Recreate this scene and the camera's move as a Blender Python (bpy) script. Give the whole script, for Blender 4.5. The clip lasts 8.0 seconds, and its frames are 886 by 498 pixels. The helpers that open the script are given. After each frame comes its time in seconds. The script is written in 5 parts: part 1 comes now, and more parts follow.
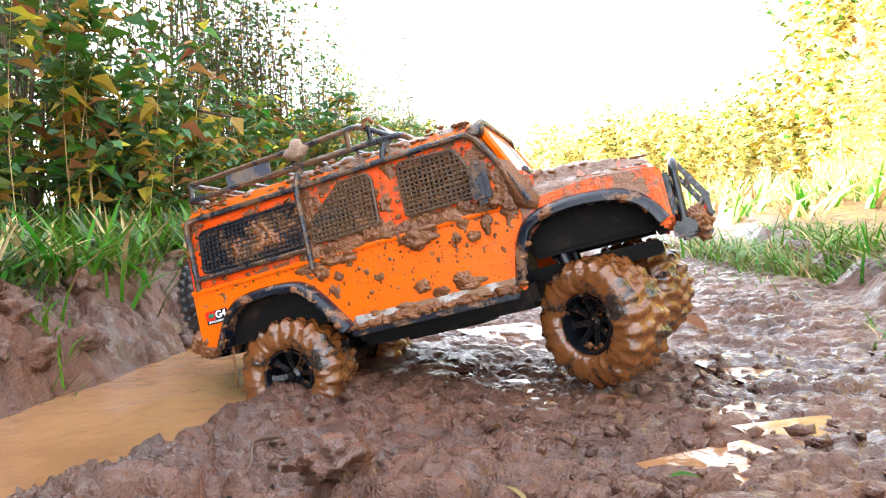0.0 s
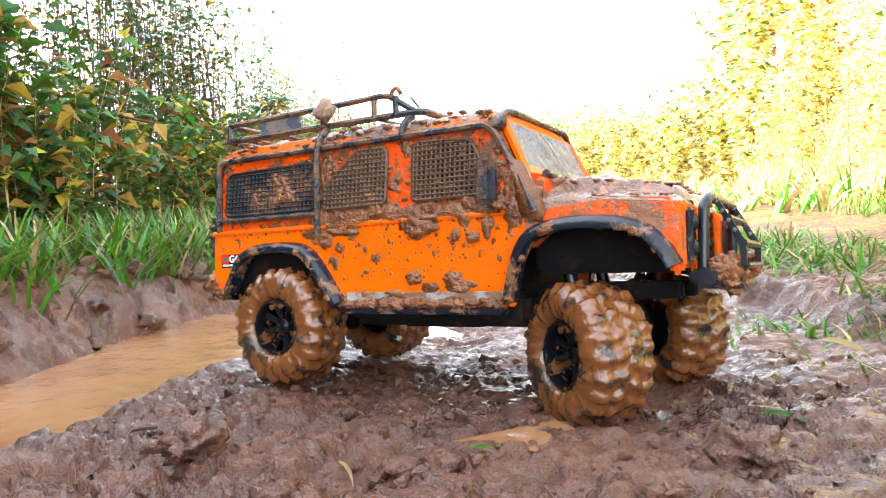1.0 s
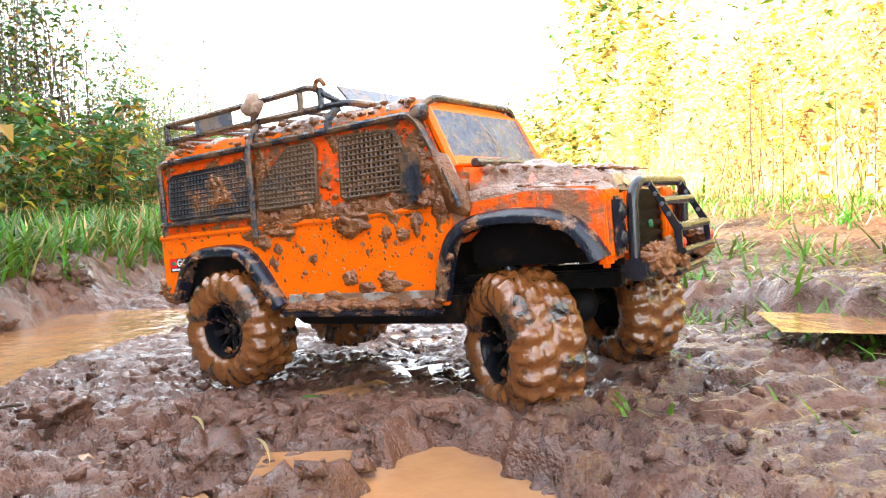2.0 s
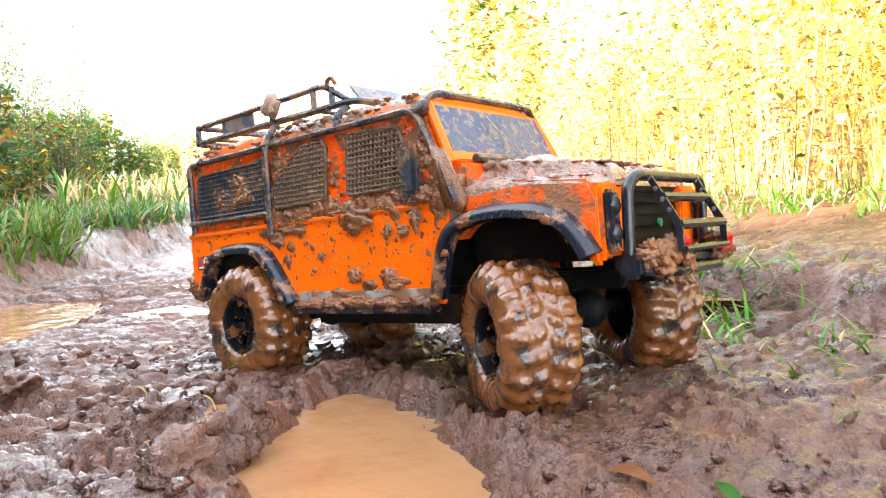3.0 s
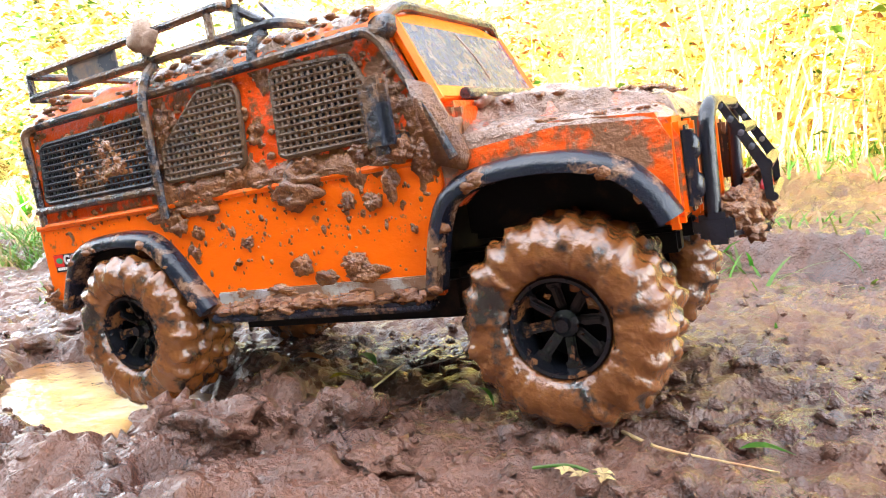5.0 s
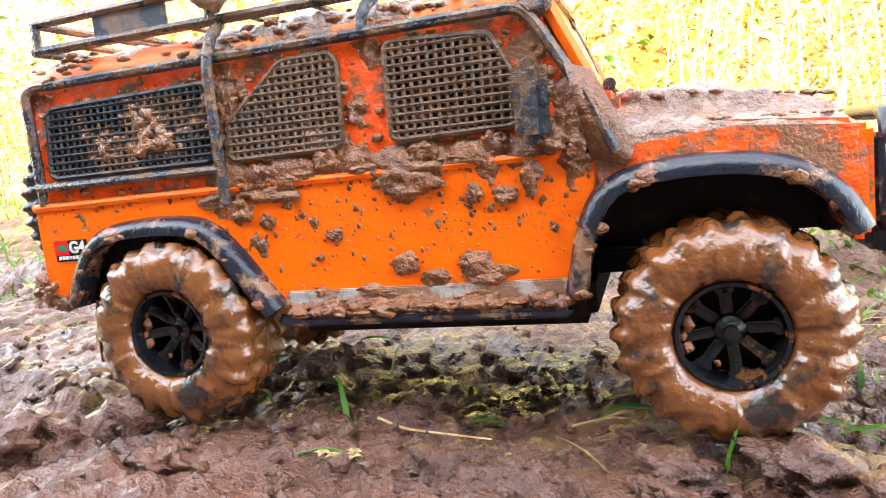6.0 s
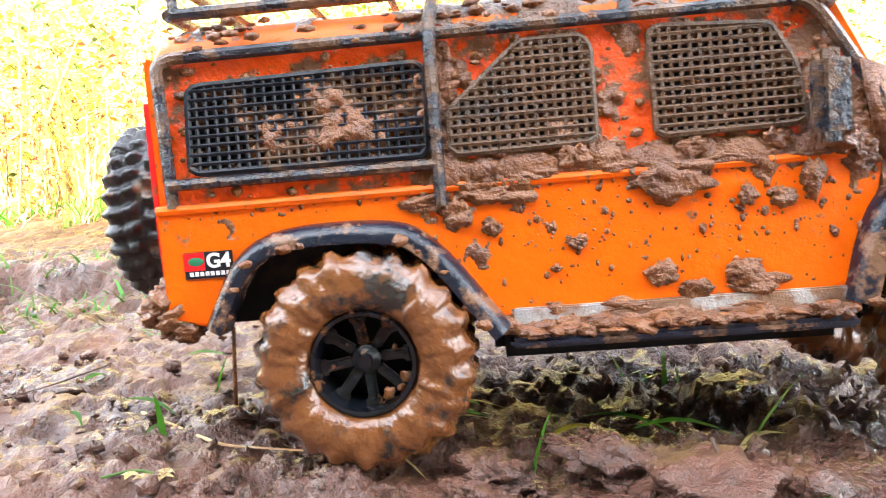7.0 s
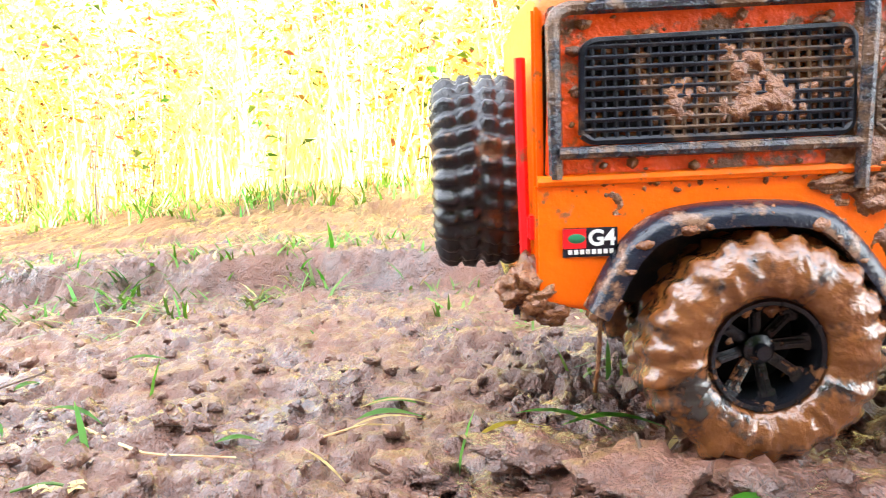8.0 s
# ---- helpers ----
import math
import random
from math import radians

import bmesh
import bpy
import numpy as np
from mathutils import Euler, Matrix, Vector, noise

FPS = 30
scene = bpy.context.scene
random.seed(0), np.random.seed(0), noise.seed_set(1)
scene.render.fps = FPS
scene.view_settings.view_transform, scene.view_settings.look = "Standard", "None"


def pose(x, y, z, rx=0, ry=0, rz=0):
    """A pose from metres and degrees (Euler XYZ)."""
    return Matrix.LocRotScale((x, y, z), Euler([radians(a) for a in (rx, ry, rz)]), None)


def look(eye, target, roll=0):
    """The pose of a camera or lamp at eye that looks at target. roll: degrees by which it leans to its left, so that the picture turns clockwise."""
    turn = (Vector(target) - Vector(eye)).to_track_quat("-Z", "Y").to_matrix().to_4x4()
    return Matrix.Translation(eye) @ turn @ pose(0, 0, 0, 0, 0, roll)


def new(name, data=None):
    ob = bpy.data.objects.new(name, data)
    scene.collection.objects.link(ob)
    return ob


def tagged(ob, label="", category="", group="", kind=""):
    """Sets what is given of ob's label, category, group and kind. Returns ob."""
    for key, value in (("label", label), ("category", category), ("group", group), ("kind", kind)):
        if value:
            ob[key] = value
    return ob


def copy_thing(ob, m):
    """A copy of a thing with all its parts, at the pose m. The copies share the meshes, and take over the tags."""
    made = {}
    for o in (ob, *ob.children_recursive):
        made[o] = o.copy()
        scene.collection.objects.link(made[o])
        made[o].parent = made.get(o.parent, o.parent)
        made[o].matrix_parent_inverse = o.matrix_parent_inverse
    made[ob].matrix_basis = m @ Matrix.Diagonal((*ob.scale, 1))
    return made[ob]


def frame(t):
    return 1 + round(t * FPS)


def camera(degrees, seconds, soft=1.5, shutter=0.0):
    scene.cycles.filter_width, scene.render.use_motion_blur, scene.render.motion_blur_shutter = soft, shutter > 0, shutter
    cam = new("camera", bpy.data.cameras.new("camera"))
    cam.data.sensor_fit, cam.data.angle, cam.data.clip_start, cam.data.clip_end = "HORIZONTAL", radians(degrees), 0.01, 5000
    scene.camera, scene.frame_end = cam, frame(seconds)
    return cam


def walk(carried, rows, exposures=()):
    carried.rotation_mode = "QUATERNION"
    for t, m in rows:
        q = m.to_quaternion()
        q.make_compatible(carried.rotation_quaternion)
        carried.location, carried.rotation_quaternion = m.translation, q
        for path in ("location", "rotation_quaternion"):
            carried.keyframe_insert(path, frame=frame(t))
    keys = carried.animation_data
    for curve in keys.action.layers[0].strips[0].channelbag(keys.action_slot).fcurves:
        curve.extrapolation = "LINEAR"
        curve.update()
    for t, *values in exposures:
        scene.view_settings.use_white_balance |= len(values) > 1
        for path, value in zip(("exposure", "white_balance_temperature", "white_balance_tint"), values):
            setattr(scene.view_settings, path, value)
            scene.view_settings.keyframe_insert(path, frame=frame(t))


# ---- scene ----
cam = camera(63.9, 8.0, soft=1.0, shutter=0.1)
# seconds, place, Euler angles
PATH = [
    (0.0, -0.2749, -0.2666, 0.1167, 85.31, 1.23, 85.96),
    (0.5, -0.2512, -0.2272, 0.1237, 85.32, 1.25, 84.31),
    (1.0, -0.1955, -0.1993, 0.1271, 85.34, 1.06, 81.85),
    (1.5, -0.1291, -0.1821, 0.127, 85.34, 0.96, 77.75),
    (1.7, -0.1, -0.1831, 0.1237, 85.35, 0.99, 74.96),
    (2.8, 0.033, -0.2363, 0.1406, 84.87, 0.87, 64.18),
    (3.0, 0.0679, -0.2525, 0.141, 84.46, 0.98, 62.15),
    (3.5, 0.1251, -0.3025, 0.1293, 84.62, 0.66, 58.01),
    (4.0, 0.1406, -0.3328, 0.1266, 84.46, 0.27, 49.47),
    (4.2, 0.1463, -0.3526, 0.1353, 83.64, 0.06, 44.99),
    (5.3, 0.1901, -0.4631, 0.1277, 84.84, 1.57, 26.03),
    (5.5, 0.2032, -0.4755, 0.1304, 84.78, 1.56, 23.88),
    (6.0, 0.2326, -0.4787, 0.1416, 84.55, 0.81, 15.97),
    (6.5, 0.2526, -0.4776, 0.1474, 84.05, 0.6, 8.9),
    (7.0, 0.2554, -0.4756, 0.14, 85.44, -0.04, 5.0),
    (7.5, 0.2646, -0.4701, 0.1413, 84.98, 0.21, 3.28),
    (8.0, 0.2896, -0.461, 0.1384, 85.1, 1.23, 3.88),
]
walk(cam, [(r[0], pose(*r[1:])) for r in PATH], [(0.0, 3.2), (2.8, 3.42), (4.0, 3.45), (5.5, 3.9), (6.5, 4.0), (8.0, 4.15)])

# the truck's own way over the mud: seconds, place, Euler angles
TRUCK_PATH = [
    (0.0, -1.0148, -0.1806, -0.0746, -5.79, -14.34, 69.33),
    (0.5, -0.9584, -0.1294, -0.0621, -7.8, -7.3, 61.45),
    (1.0, -0.8835, -0.0753, -0.0546, -5.54, -3.62, 51.53),
    (1.5, -0.8018, -0.0295, -0.0488, 0.4, -3.32, 45.58),
    (1.7, -0.7701, -0.0114, -0.0437, 1.48, -4.43, 43.37),
    (2.8, -0.5633, 0.0446, -0.0403, -2.95, -5.4, 24.8),
    (3.0, -0.5256, 0.0516, -0.0384, -1.86, -6.2, 22.72),
    (3.5, -0.4297, 0.0534, -0.0384, 2.73, -7.64, 14.12),
    (4.0, -0.3437, 0.0288, -0.0323, 4.46, -7.41, 5.06),
    (4.2, -0.3035, 0.0267, -0.0273, 4.68, -7.85, 3.56),
    (5.3, -0.0439, 0.0015, -0.0049, 4.93, -5.49, 1.03),
    (5.5, 0.0, 0.0, -0.0, 4.0, -3.43, -0.12),
    (6.0, 0.1172, -0.0027, 0.0055, 3.8, -4.34, -0.88),
    (6.5, 0.2318, -0.0037, 0.0059, 3.81, -4.04, -0.35),
    (7.0, 0.3473, -0.0152, 0.0056, 1.44, -4.62, 2.07),
    (7.5, 0.457, -0.0247, 0.0113, 2.99, -2.72, 1.37),
    (8.0, 0.5737, -0.0053, 0.0076, 5.95, -1.16, 3.17),
]

# ---- light ----
world = bpy.data.worlds.new("sky")
scene.world = world
world.use_nodes = True
wn = world.node_tree
wn.nodes.clear()
sky = wn.nodes.new("ShaderNodeTexSky")
sky.sky_type, sky.sun_disc = "NISHITA", False
sky.sun_elevation, sky.sun_rotation, sky.air_density, sky.dust_density = radians(34), radians(199), 1.0, 0.6
pale = wn.nodes.new("ShaderNodeHueSaturation")
pale.inputs["Saturation"].default_value = 0.3
bg = wn.nodes.new("ShaderNodeBackground")
bg.inputs["Strength"].default_value = 0.15
wo = wn.nodes.new("ShaderNodeOutputWorld")
wn.links.new(sky.outputs[0], pale.inputs["Color"])
wn.links.new(pale.outputs[0], bg.inputs[0])
wn.links.new(bg.outputs[0], wo.inputs[0])
sun = new("sun", bpy.data.lights.new("sun", "SUN"))
sun.data.energy, sun.data.angle, sun.data.color = 3.0, radians(1.5), (1.0, 0.93, 0.82)
SUN_FROM = Vector((-0.35, -1.0, 0.72)).normalized()
sun.matrix_world = look(SUN_FROM * 20, (0, 0, 0))


# ---- materials ----
def material(name, color, rough=0.5, metal=0.0, second=None, mix_scale=8.0, mix_low=0.45, mix_high=0.6, bump=0.0, bump_scale=40.0,
             rough2=None, vary=0.0, spec=0.5, detail=6.0, fine=0.0, coat=0.0, local=True, translucent=0.0, patchy=None):
    """A surface of two colours mixed by noise, with relief at two scales, in the thing's own metres."""
    m = bpy.data.materials.new(name)
    m.use_nodes = True
    n, l = m.node_tree.nodes, m.node_tree.links
    b = n["Principled BSDF"]
    b.inputs["Roughness"].default_value, b.inputs["Metallic"].default_value = rough, metal
    b.inputs["Specular IOR Level"].default_value, b.inputs["Coat Weight"].default_value, b.inputs["Coat Roughness"].default_value = spec, coat, 0.06
    co = n.new("ShaderNodeTexCoord").outputs["Object"] if local else n.new("ShaderNodeNewGeometry").outputs["Position"]
    col = n.new("ShaderNodeRGB")
    col.outputs[0].default_value = (*color, 1)
    out = col.outputs[0]
    if second:
        t = n.new("ShaderNodeTexNoise")
        t.inputs["Scale"].default_value, t.inputs["Detail"].default_value, t.inputs["Roughness"].default_value = mix_scale, detail, 0.65
        l.new(co, t.inputs["Vector"])
        r = n.new("ShaderNodeMapRange")
        r.inputs["From Min"].default_value, r.inputs["From Max"].default_value = mix_low, mix_high
        l.new(t.outputs["Fac"], r.inputs["Value"])
        x = n.new("ShaderNodeMix")
        x.data_type = "RGBA"
        x.inputs[7].default_value = (*second, 1)
        l.new(r.outputs[0], x.inputs[0])
        l.new(out, x.inputs[6])
        out = x.outputs[2]
        if patchy is not None:
            y = n.new("ShaderNodeMapRange")
            y.inputs["To Min"].default_value, y.inputs["To Max"].default_value = patchy, coat
            l.new(r.outputs[0], y.inputs["Value"])
            l.new(y.outputs[0], b.inputs["Coat Weight"])
        if rough2 is not None:
            y = n.new("ShaderNodeMapRange")
            y.inputs["To Min"].default_value, y.inputs["To Max"].default_value = rough, rough2
            l.new(r.outputs[0], y.inputs["Value"])
            l.new(y.outputs[0], b.inputs["Roughness"])
    if vary:
        o = n.new("ShaderNodeNewGeometry").outputs["Random Per Island"]
        h = n.new("ShaderNodeHueSaturation")
        for key, lo, hi in (("Hue", 0.5 - vary * 0.08, 0.5 + vary * 0.08), ("Value", 1 - vary, 1 + vary)):
            q = n.new("ShaderNodeMapRange")
            q.inputs["To Min"].default_value, q.inputs["To Max"].default_value = lo, hi
            l.new(o, q.inputs["Value"])
            l.new(q.outputs[0], h.inputs[key])
        l.new(out, h.inputs["Color"])
        out = h.outputs[0]
    l.new(out, b.inputs["Base Color"])
    if bump:
        prev = None
        for s, k in ((bump_scale, bump), (bump_scale * 4.5, fine or bump * 0.35)):
            t = n.new("ShaderNodeTexNoise")
            t.inputs["Scale"].default_value, t.inputs["Detail"].default_value = s, 5
            l.new(co, t.inputs["Vector"])
            u = n.new("ShaderNodeBump")
            u.inputs["Strength"].default_value, u.inputs["Distance"].default_value = 1.0, k
            l.new(t.outputs["Fac"], u.inputs["Height"])
            if prev:
                l.new(prev, u.inputs["Normal"])
            prev = u.outputs[0]
        l.new(prev, b.inputs["Coat Normal"])
        l.new(prev, b.inputs["Normal"])
    if translucent:
        t = n.new("ShaderNodeBsdfTranslucent")
        l.new(out, t.inputs["Color"])
        x = n.new("ShaderNodeMixShader")
        x.inputs[0].default_value = translucent
        l.new(b.outputs[0], x.inputs[1])
        l.new(t.outputs[0], x.inputs[2])
        l.new(x.outputs[0], n["Material Output"].inputs["Surface"])
    return m


M_GROUND = material("wet_mud_ground", (0.165, 0.070, 0.042), 0.40, second=(0.070, 0.024, 0.014), mix_scale=9, mix_low=0.38, mix_high=0.66, rough2=0.16,
                    bump=0.0050, bump_scale=95, fine=0.0026, local=False, detail=9, spec=0.45, coat=0.85, patchy=0.12)
M_MUD = material("wet_mud", (0.23, 0.083, 0.026), 0.24, second=(0.15, 0.047, 0.013), mix_scale=30, bump=0.003, bump_scale=150, rough2=0.14, spec=0.6, coat=0.25)
M_PALE = material("pale_wet_mud", (0.29, 0.165, 0.11), 0.26, second=(0.17, 0.08, 0.045), mix_scale=45, bump=0.003, bump_scale=150, rough2=0.16, spec=0.6, coat=0.6)
M_MUDDRY = material("drying_mud", (0.45, 0.33, 0.26), 0.6, second=(0.24, 0.14, 0.09), mix_scale=40, bump=0.002, bump_scale=160)
M_ORANGE = material("orange_paint", (0.95, 0.140, 0.0), 0.34, second=(0.30, 0.11, 0.045), mix_scale=85, mix_low=0.62, mix_high=0.68, rough2=0.5,
                    bump=0.0006, bump_scale=150, spec=0.35)
M_ORANGE_MUDDY = material("orange_paint_muddy", (0.9, 0.085, 0.002), 0.3, second=(0.20, 0.085, 0.04), mix_scale=42, mix_low=0.51, mix_high=0.58, rough2=0.32,
                          bump=0.0022, bump_scale=130, detail=9, spec=0.4)
M_BONNET = material("bonnet_under_mud", (0.95, 0.118, 0.0), 0.32, second=(0.29, 0.165, 0.12), mix_scale=26, mix_low=0.36, mix_high=0.46, rough2=0.16, coat=0.4, spec=0.6,
                    bump=0.003, bump_scale=110, detail=9)
M_WING = material("wing_under_mud", (0.95, 0.105, 0.0), 0.32, second=(0.27, 0.125, 0.07), mix_scale=34, mix_low=0.45, mix_high=0.53, rough2=0.2, coat=0.2,
                  bump=0.0025, bump_scale=120, detail=9)
M_BLACK = material("black_plastic", (0.010, 0.013, 0.024), 0.18, second=(0.20, 0.105, 0.06), mix_scale=48, mix_low=0.52, mix_high=0.60, rough2=0.28, bump=0.0008, bump_scale=160)
M_BLACK_CLEAN = material("black_plastic_wet", (0.012, 0.014, 0.022), 0.22, second=(0.12, 0.07, 0.045), mix_scale=60, mix_low=0.64, mix_high=0.72, bump=0.0005, bump_scale=160)
M_DARK = material("dark_underbody", (0.006, 0.006, 0.007), 0.6, spec=0.15, second=(0.03, 0.018, 0.012), mix_scale=40, mix_low=0.55, mix_high=0.7)
M_TYRE = material("muddy_rubber", (0.185, 0.062, 0.016), 0.17, second=(0.022, 0.018, 0.016), mix_scale=36, mix_low=0.52, mix_high=0.62, rough2=0.25,
                  bump=0.0022, bump_scale=70, fine=0.0008, detail=4, spec=0.7, coat=0.5)
M_SPARE = material("wet_black_rubber", (0.022, 0.024, 0.03), 0.3, second=(0.16, 0.085, 0.045), mix_scale=34, mix_low=0.56, mix_high=0.66, bump=0.001, bump_scale=120)
M_RIM = material("black_rim", (0.006, 0.007, 0.010), 0.12, second=(0.17, 0.07, 0.028), mix_scale=60, mix_low=0.57, mix_high=0.62, rough2=0.18, bump=0.0008, bump_scale=150)
M_CAGE = material("muddy_black_tube", (0.012, 0.016, 0.028), 0.16, second=(0.13, 0.066, 0.033), mix_scale=42, mix_low=0.46, mix_high=0.55, rough2=0.25, bump=0.0020, bump_scale=190,
                  detail=9, spec=0.6, coat=0.2)
M_GLASS = material("dark_window", (0.008, 0.009, 0.012), 0.5, second=(0.12, 0.06, 0.035), mix_scale=45, mix_low=0.54, mix_high=0.66, rough2=0.5, spec=0.15)
M_MESH = material("black_mesh", (0.006, 0.008, 0.014), 0.3, second=(0.10, 0.055, 0.030), mix_scale=26, mix_low=0.55, mix_high=0.63, rough2=0.3, spec=0.3, bump=0.0008, bump_scale=200)
M_MESH_MUD = material("mud_coated_mesh", (0.095, 0.048, 0.022), 0.24, second=(0.03, 0.022, 0.018), mix_scale=30, mix_low=0.56, mix_high=0.68, rough2=0.3, spec=0.5, bump=0.0016, bump_scale=220)
M_SHIELD = material("muddy_windscreen", (0.014, 0.035, 0.115), 0.2, second=(0.20, 0.14, 0.11), mix_scale=105, mix_low=0.52, mix_high=0.62, rough2=0.5, bump=0.0012, bump_scale=140)
M_RED = material("red_plastic", (0.75, 0.01, 0.015), 0.3, second=(0.22, 0.1, 0.05), mix_scale=60, mix_low=0.62, mix_high=0.7)
M_STEEL = material("muddy_tread_plate", (0.55, 0.54, 0.52), 0.4, 0.6, second=(0.33, 0.19, 0.12), mix_scale=45, mix_low=0.44, mix_high=0.54, rough2=0.5, bump=0.001, bump_scale=300)
M_PLATE = material("wet_grey_plate", (0.09, 0.10, 0.13), 0.25, second=(0.26, 0.18, 0.13), mix_scale=40, mix_low=0.5, mix_high=0.65, rough2=0.5)
M_WATER = material("muddy_water", (0.36, 0.185, 0.085), 0.05, second=(0.29, 0.14, 0.065), mix_scale=5, bump=0.0035, bump_scale=22, fine=0.0004, local=False)
M_WHITE = material("white_print", (0.8, 0.8, 0.78), 0.5, second=(0.3, 0.2, 0.14), mix_scale=200, mix_low=0.6, mix_high=0.7)
M_GREEN = material("green_badge", (0.02, 0.2, 0.09), 0.4)


# ---- mesh helpers ----
def mesh_object(name, bm, mat, smooth=True):
    me = bpy.data.meshes.new(name)
    bmesh.ops.recalc_face_normals(bm, faces=bm.faces)
    bm.to_mesh(me)
    bm.free()
    me.materials.append(mat)
    if smooth:
        for p in me.polygons:
            p.use_smooth = True
        if mat not in (M_MUD, M_MUDDRY, M_PALE, M_TYRE, M_SPARE, M_GROUND):
            me.set_sharp_from_angle(angle=radians(38))
    return new(name, me)


def part(name, bm, mat, parent, label="", smooth=True):
    ob = mesh_object(name, bm, mat, smooth)
    ob.parent = parent
    return tagged(ob, label)


def bevel(bm, width, segments=2):
    bmesh.ops.bevel(bm, geom=[e for e in bm.edges if len(e.link_faces) == 2 and e.calc_face_angle(0) > 0.6], offset=width, segments=segments,
                    affect="EDGES", clamp_overlap=True)
    return bm


def box(size, at=(0, 0, 0), edge=0.0, turn=(0, 0, 0), bm=None):
    b = bmesh.new()
    bmesh.ops.create_cube(b, size=1.0)
    bmesh.ops.scale(b, vec=size, verts=b.verts)
    if edge:
        bevel(b, edge)
    bmesh.ops.transform(b, matrix=pose(*at, *turn), verts=b.verts)
    return merge(bm, b)


def merge(bm, extra):
    if bm is None:
        return extra
    me = bpy.data.meshes.new("tmp")
    extra.to_mesh(me)
    extra.free()
    bm.from_mesh(me)
    bpy.data.meshes.remove(me)
    return bm


def panel(outline, y0, y1, edge=0.0, bm=None, lean=0.0, z0=0.15):
    """A plate of the outline (x, z) between y0 and y1; lean moves its upper part inwards."""
    b = bmesh.new()
    verts = [b.verts.new((x, y0, z)) for x, z in outline]
    face = b.faces.new(verts)
    top = bmesh.ops.extrude_face_region(b, geom=[face])
    bmesh.ops.translate(b, vec=(0, y1 - y0, 0), verts=[v for v in top["geom"] if isinstance(v, bmesh.types.BMVert)])
    if edge:
        bevel(b, edge, 2)
    if lean:
        for v in b.verts:
            v.co.y += max(0, v.co.z - z0) * lean
    bmesh.ops.triangulate(b, faces=[q for q in b.faces if len(q.verts) > 4])
    return merge(bm, b)


def tube(points, radius, sides=8, bm=None, rounds=3, bend=0.008):
    """A bent bar through the points, with rounded bends and closed ends."""
    pts = [Vector(p) for p in points]
    path = [pts[0]]
    for a, b, c in zip(pts, pts[1:], pts[2:]):
        u, w = (a - b), (c - b)
        d = min(bend, u.length * 0.45, w.length * 0.45)
        p, q = b + u.normalized() * d, b + w.normalized() * d
        for i in range(rounds + 1):
            t = i / rounds
            path.append(p * (1 - t) ** 2 + b * 2 * t * (1 - t) + q * t * t)
    path.append(pts[-1])
    out = bmesh.new()
    rings, side = [], None
    for i, p in enumerate(path):
        d = (path[min(i + 1, len(path) - 1)] - path[max(i - 1, 0)]).normalized()
        if side is None:
            side = d.orthogonal().normalized()
        side = (side - d * side.dot(d)).normalized()
        up = d.cross(side)
        r = radius(i / (len(path) - 1)) if callable(radius) else radius
        rings.append([out.verts.new(p + (side * math.cos(a) + up * math.sin(a)) * r) for a in [2 * math.pi * k / sides for k in range(sides)]])
    for r1, r2 in zip(rings, rings[1:]):
        for k in range(sides):
            out.faces.new((r1[k], r1[(k + 1) % sides], r2[(k + 1) % sides], r2[k]))
    out.faces.new(rings[0][::-1])
    out.faces.new(rings[-1])
    return merge(bm, out)


def revolve(profile, steps=48, bm=None):
    """A ring of the profile (radius, y) turned about the y axis."""
    out = bmesh.new()
    rings = [[out.verts.new((r * math.cos(a), y, r * math.sin(a))) for r, y in profile] for a in [2 * math.pi * k / steps for k in range(steps)]]
    for k in range(steps):
        a, b = rings[k], rings[(k + 1) % steps]
        for i in range(len(profile) - 1):
            out.faces.new((a[i], a[i + 1], b[i + 1], b[i]))
    return merge(bm, out)


def clod(at, size, seed, bm=None, rough=0.45, detail=2):
    """A lump of mud: a pushed-in ball with an uneven skin."""
    b = bmesh.new()
    bmesh.ops.create_icosphere(b, subdivisions=detail, radius=0.5)
    off = Vector((seed * 7.31, seed * 3.17, seed * 1.93))
    for v in b.verts:
        n = noise.noise(v.co * 2.6 + off) + 0.6 * noise.noise(v.co * 6.0 + off) + (0.35 * noise.noise(v.co * 13 + off) if detail > 2 else 0)
        v.co *= 1 + rough * n
        v.co = Vector((v.co.x * size[0], v.co.y * size[1], v.co.z * size[2])) + Vector(at)
    return merge(bm, b)


# ---- ground ----
def lattice(ix, iy, seed):
    h = np.sin(ix * 127.1 + iy * 311.7 + seed * 74.7) * 43758.5453
    return h - np.floor(h)


def value_noise(x, y, seed):
    ix, iy = np.floor(x), np.floor(y)
    fx, fy = x - ix, y - iy
    ux, uy = fx * fx * fx * (fx * (fx * 6 - 15) + 10), fy * fy * fy * (fy * (fy * 6 - 15) + 10)
    a, b = lattice(ix, iy, seed), lattice(ix + 1, iy, seed)
    c, d = lattice(ix, iy + 1, seed), lattice(ix + 1, iy + 1, seed)
    return (a + (b - a) * ux) * (1 - uy) + (c + (d - c) * ux) * uy - 0.5


def fbm(x, y, scale, seed, octaves=4, ridged=False):
    out, amp, s = 0, 1.0, scale
    for o in range(octaves):
        c, sn = math.cos(o * 1.1 + 0.4), math.sin(o * 1.1 + 0.4)
        n = value_noise((x * c - y * sn) * s + o * 17.3, (x * sn + y * c) * s - o * 5.7, seed + o)
        out = out + amp * ((0.5 - 2 * np.abs(n)) if ridged else n)
        amp, s = amp * 0.5, s * 2.1
    return out


